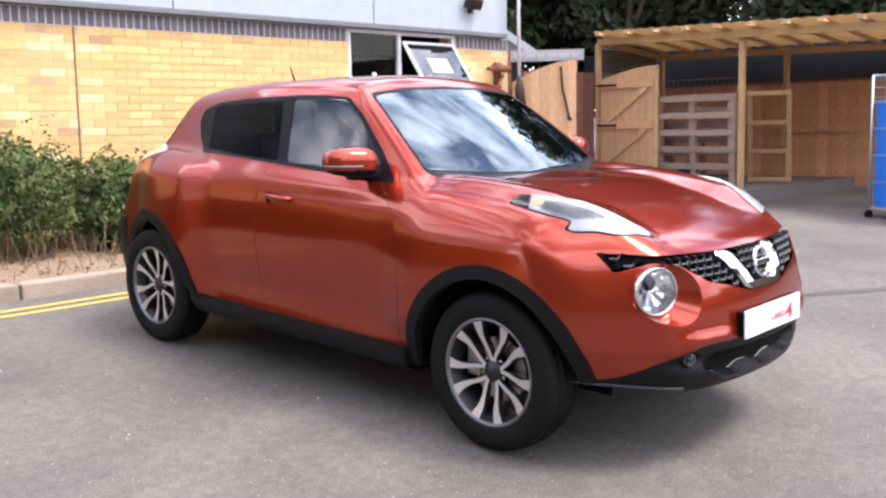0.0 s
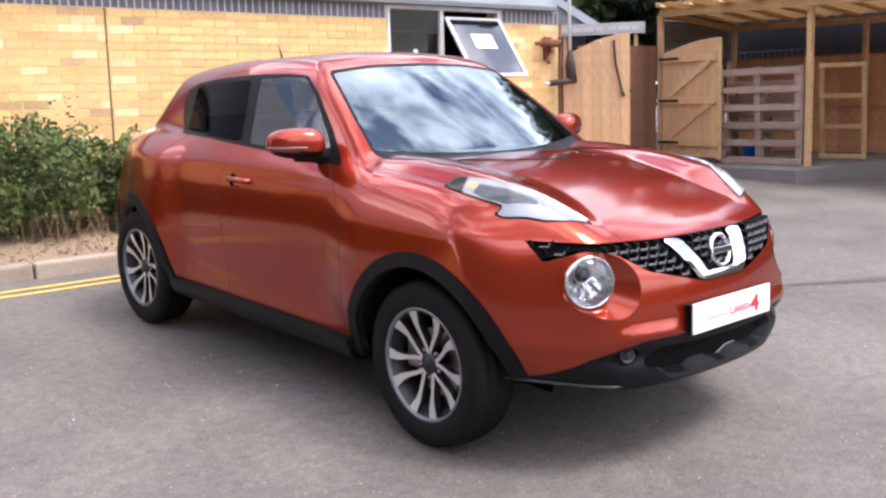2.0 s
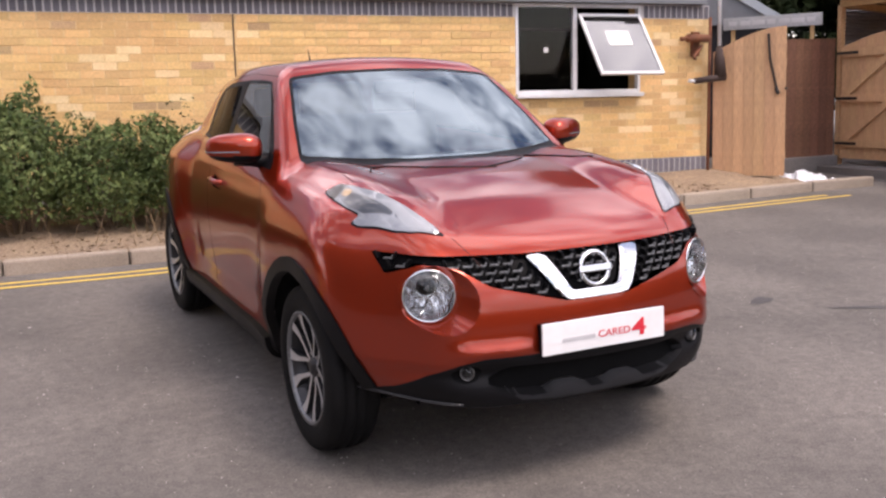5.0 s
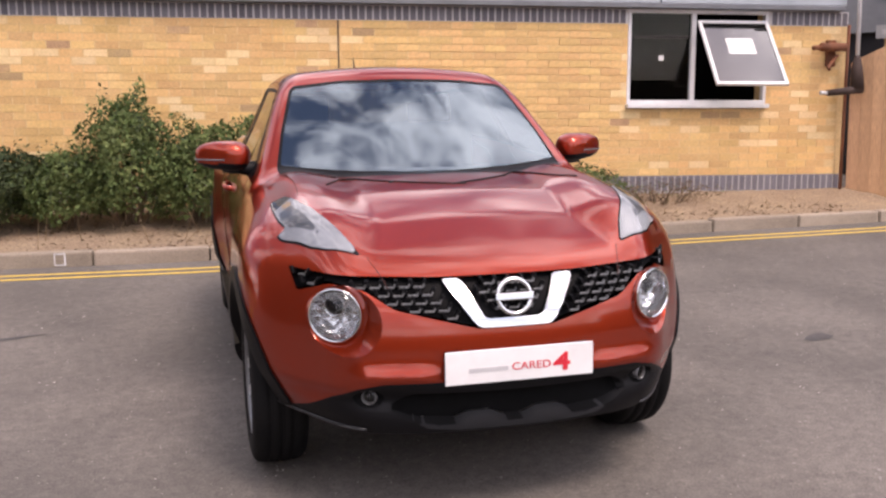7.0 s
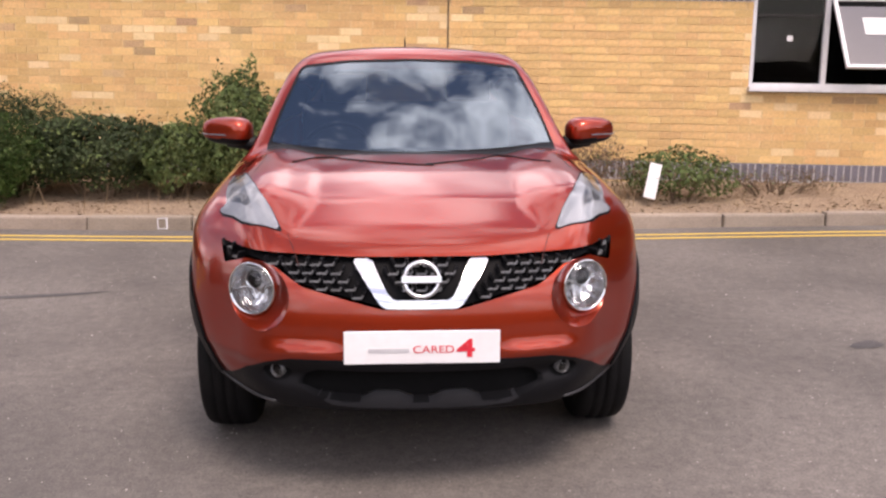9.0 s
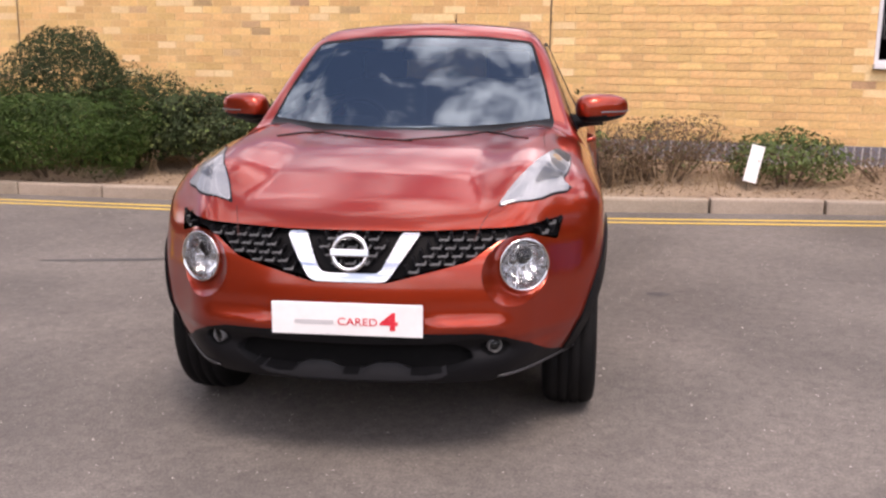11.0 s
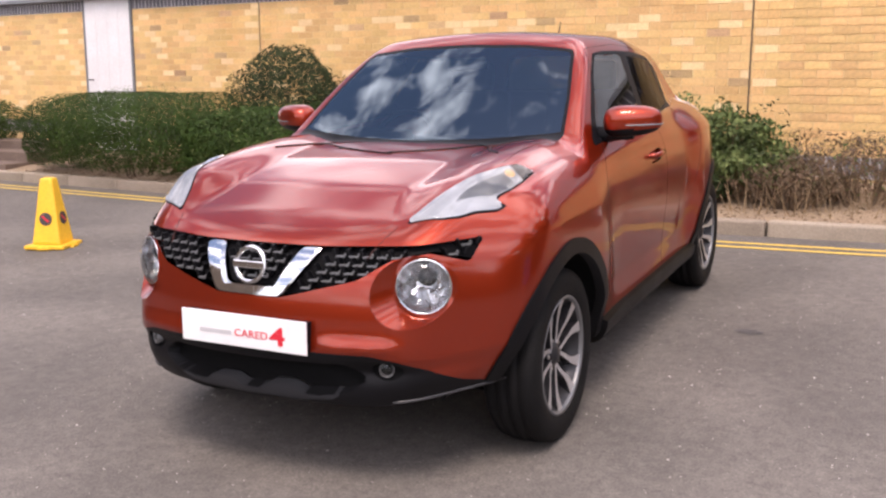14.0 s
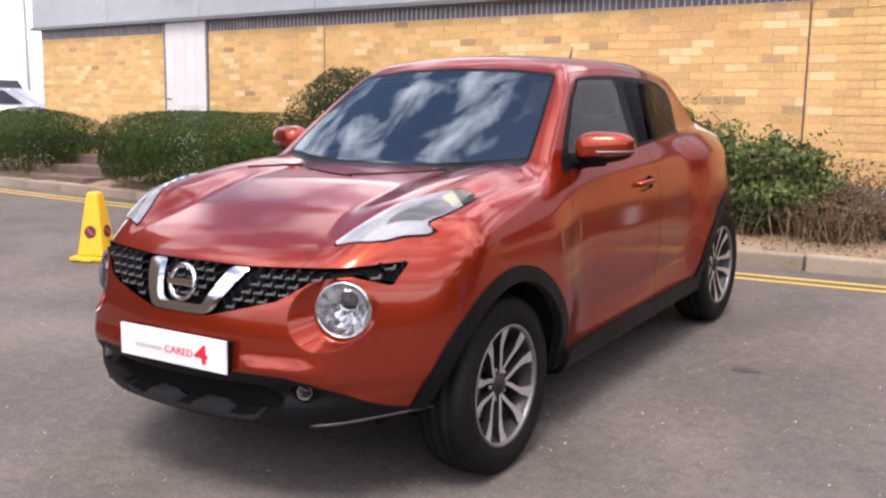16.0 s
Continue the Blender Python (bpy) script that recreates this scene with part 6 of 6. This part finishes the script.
sheet = thing("polythene_sheet", pose(6.35, 5.55, ground_z(0, 5.55)), "crumpled white polythene sheet on the ground", "plastic sheet")
bm = bmesh.new()
bmesh.ops.create_grid(bm, x_segments=26, y_segments=26, size=0.36)
for vtx in bm.verts:
    q = vtx.co
    r = q.xy.length / 0.36
    vtx.co.z = max(0.006, 0.13 * (1 - r * r) + 0.10 * noise.noise(Vector((q.x * 7, q.y * 7, 1))) + 0.06 * noise.noise(Vector((q.x * 17, q.y * 17, 2))))
part("film", bm, M_POLY, sheet, smooth=False)

bm = bmesh.new()
prism(bm, [(7.35, 0.0), (11.2, 0.0), (11.2, 0.335), (7.35, 0.335)], 4.02, 8.2)
part("slab", bm, M_SLAB, label="low concrete slab under the timber shelter", category="slab", kind="structure")

shelter = thing("shelter", label="open-fronted lean-to shelter of rough yellow timber with a sheet roof", category="shelter", kind="structure")


def post(a, b, w=0.07, mat=M_TIMBER, name="post"):
    bm = bmesh.new()
    bar(bm, a, b, w, w)
    part(name, bm, mat, shelter)


F0, F1 = Vector((7.72, 6.52, 2.42)), Vector((8.28, 1.0, 2.30))
B0, B1 = Vector((10.2, 7.3, 2.30)), Vector((10.9, 1.4, 2.20))
post((7.76, 6.56, 0.33), (7.76, 6.56, 2.40))
post((8.04, 4.34, 0.2), (8.04, 4.34, 2.33))
for p in ((10.2, 7.2), (10.35, 5.0), (10.55, 3.2)):
    post((p[0], p[1], 0.2), (p[0], p[1], 2.25))
for a, b in ((F0, F1), (B0, B1), (F0, B0)):
    bm = bmesh.new()
    bar(bm, a, b, 0.05, 0.095)
    part("beam", bm, M_TIMBER, shelter)
for i in range(12):
    t = (i + 0.3) / 12
    a, b = F0.lerp(F1, t), B0.lerp(B1, t)
    d = (a - b).normalized()
    bm = bmesh.new()
    bar(bm, a + d * 0.36 + Vector((0, 0, 0.068)), b + Vector((0, 0, 0.068)), 0.07, 0.04)
    part("rafter", bm, M_TIMBER, shelter)
bm = bmesh.new()
up = Vector((0, 0, 0.118))
n = 120
prev = None
for i in range(n + 1):
    t = i / n
    w = up + Vector((0, 0, 0.007 * math.sin(i * 1.57)))
    a, b = F0.lerp(F1, t), B0.lerp(B1, t)
    d = (a - b).normalized()
    row = [bm.verts.new(a + d * 0.20 + w), bm.verts.new(b - d * 0.2 + w), bm.verts.new(b - d * 0.2 + w + Vector((0, 0, 0.01))), bm.verts.new(a + d * 0.20 + w + Vector((0, 0, 0.01)))]
    if prev:
        for k in range(4):
            bm.faces.new((prev[k], prev[(k + 1) % 4], row[(k + 1) % 4], row[k]))
    prev = row
part("roof_sheet", bm, M_ROOF_SHEET, shelter, "weathered translucent corrugated roof sheet")
bm = bmesh.new()
prev = None
for i in range(61):
    t = i / 60
    z = 1.75 + 0.62 * t
    off = 0.02 * math.sin(i * 1.3)
    row = (bm.verts.new((7.80 + off, 6.66, z)), bm.verts.new((10.1 + off, 7.25, z)))
    row[0].co.y += off
    row[1].co.y += off
    if prev:
        bm.faces.new((prev[0], prev[1], row[1], row[0]))
    prev = row
ob = part("side_sheet", bm, M_TIN, shelter, "grey corrugated side sheet")
back = thing("fence", label="brown close-boarded fence at the back of the shelter", category="fence", kind="structure")
boards_between(back, (10.28, 7.4), (10.95, 1.2), 0.2, 1.78, 42, M_FENCE_DARK)
bm = bmesh.new()
bar(bm, (10.24, 7.3, 1.05), (10.88, 1.3, 1.02), 0.03, 0.05)
part("rail", bm, M_FENCE_DARK, back)
bm = bmesh.new()
bar(bm, (10.24, 7.3, 1.79), (10.88, 1.3, 1.79), 0.04, 0.03)
part("capping", bm, M_RUST, back, "red-brown capping strip")
# dark sheet added where only shade shows under the shelter roof
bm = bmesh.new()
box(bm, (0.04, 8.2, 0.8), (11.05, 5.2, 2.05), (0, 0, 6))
part("shade_sheet", bm, M_SHADE, back, "added dark sheet standing in for shade above the boards")


def pallet(m, w, h, slats, name, label):
    """A wooden pallet stood on its edge: slats on both faces of three bearers."""
    ob = thing(name, m, label, "pallet")
    for k in range(3):
        bm = bmesh.new()
        box(bm, (0.09, 0.08, h), ((k - 1) * (w / 2 - 0.045), 0.0, h / 2), bevel=0.005)
        part("bearer", bm, M_PALLET, ob)
    for k in range(slats):
        z = 0.05 + (h - 0.1) * k / (slats - 1)
        for y in (-0.052, 0.052):
            bm = bmesh.new()
            box(bm, (w, 0.02, 0.08), (random.uniform(-0.006, 0.006), y, z), bevel=0.003)
            part("slat", bm, M_PALLET, ob)
    return ob


pallet(pose(7.98, 5.02, 0.337, 4, 0, -84), 1.24, 1.27, 6, "pallet", "weathered wooden pallet stood on edge in the shelter")
pallet(pose(8.35, 5.15, 0.337, 5, 0, -84), 1.1, 1.1, 6, "pallet", "weathered wooden pallet stood behind another")
mesh_panel = thing("wire_panel", pose(8.45, 5.26, 0.337, 3, 0, -84), "grey wire mesh panel leaning behind the pallets", "wire mesh")
bm = bmesh.new()
for k in range(14):
    tube(bm, [(-0.56 + k * 0.0862, 0, 0), (-0.56 + k * 0.0862, 0, 1.5)], 0.0022, 4)
for k in range(8):
    tube(bm, [(-0.56, 0, 0.02 + k * 0.21), (0.56, 0, 0.02 + k * 0.21)], 0.003, 4)
part("wire_grid", bm, M_TIN, mesh_panel, kind="stuff")
ladder = thing("timber_frame", pose(9.16, 4.56, 0.337, 6, 0, -70), "pale timber frame with four rails leaning in the shelter", "frame")
for x in (-0.27, 0.27):
    bm = bmesh.new()
    box(bm, (0.06, 0.04, 1.32), (x, 0, 0.66), bevel=0.004)
    part("upright", bm, M_TIMBER, ladder)
for z in (0.05, 0.46, 0.87, 1.28):
    bm = bmesh.new()
    box(bm, (0.6, 0.03, 0.06), (0, -0.036, z), bevel=0.004)
    part("rail", bm, M_TIMBER, ladder)
tub = thing("tub", pose(8.17, 5.30, 0.337), "small blue plastic tub on the slab", "tub")
bm = bmesh.new()
revolve(bm, [(0.001, 0.0), (0.09, 0.0), (0.12, 0.22), (0.13, 0.22), (0.13, 0.24), (0.115, 0.24), (0.085, 0.01)], 24, "z")
part("shell", bm, M_BLUE, tub, smooth=True)

# roll cage with blue crates
cage = thing("roll_cage", pose(7.80, 1.86, ground_z(0, 1.8), 0, 0, -20), "wire roll cage loaded with blue plastic crates", "roll cage")
for x in (-0.36, 0.36):
    for y in (-0.42, 0.42):
        bm = bmesh.new()
        tube(bm, [(x, y, 0.12), (x, y, 1.66)], 0.014, 8)
        part("corner_tube", bm, M_STEEL, cage, smooth=True)
        bm = bmesh.new()
        revolve(bm, [(0.001, -0.018), (0.05, -0.018), (0.056, 0.0), (0.05, 0.018), (0.001, 0.018)], 16, "y")
        part("castor", bm, M_BLACK_PLASTIC, cage, m=pose(x, y, 0.057))
bm = bmesh.new()
for y in (-0.42, 0.42):
    tube(bm, [(-0.36, y, 1.66), (0.36, y, 1.66)], 0.012, 8)
    for k in range(1, 12):
        tube(bm, [(-0.36 + k * 0.06, y, 0.15), (-0.36 + k * 0.06, y, 1.66)], 0.003, 4)
    for k in range(14):
        tube(bm, [(-0.36, y, 0.2 + k * 0.11), (0.36, y, 0.2 + k * 0.11)], 0.003, 4)
part("wire_sides", bm, M_STEEL, cage)
bm = bmesh.new()
box(bm, (0.74, 0.86, 0.03), (0, 0, 0.135), bevel=0.006)
part("deck", bm, M_STEEL, cage)
for k in range(4):
    crate = thing("crate", pose(7.80, 1.86, ground_z(0, 1.8), 0, 0, -20) @ pose(0, 0, 0.152 + k * 0.305), "blue plastic storage crate stacked in the roll cage", "crate", "stacked crates")
    bm = bmesh.new()
    box(bm, (0.64, 0.76, 0.28), (0, 0, 0.14), bevel=0.015, taper=(1.04, 1.04))
    part("tub", bm, M_BLUE, crate)
    bm = bmesh.new()
    box(bm, (0.69, 0.81, 0.03), (0, 0, 0.286), bevel=0.008)
    part("rim", bm, M_BLUE_RIM, crate)

# sign and dark outbuilding past the gates
sign = thing("sign_board", pose(7.05, 7.05, 0, 0, 0, -44), "narrow white sign board with grey lettering bars", "sign")
bm = bmesh.new()
box(bm, (1.25, 0.03, 0.16), (0, 0, 2.24), bevel=0.004)
part("board", bm, M_SIGN_FACE, sign)
for k in range(7):
    bm = bmesh.new()
    box(bm, (0.10 + 0.03 * (k % 3), 0.006, 0.06), (-0.5 + k * 0.165, -0.018, 2.24))
    part("text_bar", bm, M_GREY_PRINT, sign)
bm = bmesh.new()
for x in (-0.5, 0.5):
    box(bm, (0.05, 0.05, 2.0), (x, 0.045, 1.24))
part("leg_pair", bm, M_TIMBER, sign)
hut = thing("outbuilding", pose(7.2, 10.2, ground_z(0, 9), 0, 0, -30), "dark low outbuilding with a pitched grey roof", "shed")
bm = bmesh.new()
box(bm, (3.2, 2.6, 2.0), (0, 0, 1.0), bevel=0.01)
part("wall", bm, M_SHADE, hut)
bm = bmesh.new()
prism(bm, [(-1.75, 1.95), (1.75, 1.95), (0, 3.1)], -1.4, 1.4)
part("roof", bm, M_CLAD_DARK, hut)
bm = bmesh.new()
bar(bm, (-1.78, -1.42, 1.98), (0, -1.42, 3.14), 0.03, 0.12)
bar(bm, (1.78, -1.42, 1.98), (0, -1.42, 3.14), 0.03, 0.12)
part("barge_board", bm, M_CLAD, hut)


# ---- unseen walls, added to block and reflect light round the yard ----
# the west one is added tall to keep sky light off the doors
for nm, at, size, rz in (("unseen_wall_south", (-2, -19, 0), (46, 0.3, 2.9), 0), ("unseen_wall_west", (-11.5, -9.8, 0), (24, 0.3, 9.6), 90), ("unseen_wall_east", (21, -6, 0), (26, 0.3, 4.4), 90)):
    bm = bmesh.new()
    box(bm, size, (0, 0, size[2] / 2 - 0.6))
    part(nm, bm, M_UNSEEN_WALL, label="unseen plain brown wall added to block and reflect light", category="wall", kind="structure", m=pose(*at, 0, 0, rz))

# ---- cones ----
def cone(m, label):
    ob = thing("parking_cone", m, label, "traffic cone", "parking cones")
    bm = bmesh.new()
    box(bm, (0.33, 0.33, 0.035), (0, 0, 0.018), bevel=0.012)
    for k in range(4):
        a = k * math.pi / 2
        box(bm, (0.09, 0.05, 0.02), (0.165 * math.cos(a), 0.165 * math.sin(a), 0.011), (0, 0, math.degrees(a) + 90), bevel=0.006)
    part("base", bm, M_CONE, ob)
    bm = bmesh.new()
    box(bm, (0.24, 0.24, 0.53), (0, 0, 0.30), bevel=0.02, taper=(0.42, 0.42))
    part("body", bm, M_CONE, ob)
    for k in range(4):
        bm = bmesh.new()
        revolve(bm, [(0.001, -0.003), (0.052, -0.003), (0.052, 0.0), (0.001, 0.0)], 24, "y")
        disc = part("print_disc", bm, M_CONE_DARK, ob, "dark round no-waiting print", m=pose(0, 0, 0, 0, 0, k * 90) @ pose(0, -0.097, 0.24, -7, 0, 0))
        bm = bmesh.new()
        box(bm, (0.075, 0.003, 0.016), (0, -0.005, 0), (0, 40, 0))
        part("print_bar", bm, M_RED_PRINT, disc)
    return ob


cone(pose(-4.50, 1.68, ground_z(0, 1.68), 0, 0, 28), "yellow square parking cone with dark round prints on the tarmac")
cone(pose(-7.62, 2.1, ground_z(0, 2.1), 0, 0, 15), "yellow square parking cone farther off")


# ---- cars parked far off past the building ----
def far_car(m, mat, label, tall=1.5):
    ob = thing("far_car", m, label, "car", "cars parked beyond the building")
    bm = bmesh.new()
    prism(bm, [(-2.1, 0.3), (2.1, 0.3), (2.15, 0.75), (1.9, 0.95), (1.2, 1.0), (0.6, tall - 0.05), (-1.2, tall), (-1.9, 1.0), (-2.15, 0.9)], -0.85, 0.85)
    bmesh.ops.bevel(bm, geom=bm.edges[:], offset=0.06, segments=2, affect="EDGES")
    part("body", bm, mat, ob, smooth=True)
    for y in (-0.86, 0.86):
        bm = bmesh.new()
        prism(bm, [(-1.7, 1.02), (1.0, 1.02), (0.5, tall - 0.12), (-1.1, tall - 0.08)], y - 0.008, y + 0.008)
        part("side_window", bm, M_FAR_GLASS, ob)
        for x in (-1.3, 1.3):
            bm = bmesh.new()
            revolve(bm, [(0.001, -0.1), (0.2, -0.1), (0.31, -0.09), (0.32, 0.0), (0.31, 0.09), (0.2, 0.1), (0.001, 0.1)], 20, "y")
            part("wheel", bm, M_TYRE, ob, m=pose(x, y * 0.9, 0.32))
    return ob


far_car(pose(-25.0, 10.8, 0.37, 0, 0, 42), M_SILVER_CAR, "silver car parked far off past the building")
far_car(pose(-28.8, 12.3, 0.37, 0, 0, 42), M_BLUE_CAR, "dark blue car parked far off past the building")
far_car(pose(-33.5, 15.5, 0.37, 0, 0, 42), M_WHITE_PAINT, "white van parked far off past the building", 2.0)
mast = thing("street_lamp", pose(-26.7, 12.6, 0.37), "thin grey lamp post far off", "lamp post")
bm = bmesh.new()
tube(bm, [(0, 0, 0), (0, 0, 6.5), (0.6, 0, 6.8)], [0.07, 0.05, 0.04], 8)
part("post", bm, M_STEEL, mast)
bm = bmesh.new()
box(bm, (0.5, 0.2, 0.1), (0.8, 0, 6.8), bevel=0.03)
part("lantern", bm, M_STEEL, mast)

# ---- single bricks of the wall, last ----
for c, z in singles:
    part("brick", one_full, None, wall, m=pose(c, 0.0085 + random.uniform(-0.002, 0.002), z))
for c, z in sold_single:
    part("soldier_brick", sold_full, None, wall, m=pose(c, 0.007 + random.uniform(-0.002, 0.002), z))
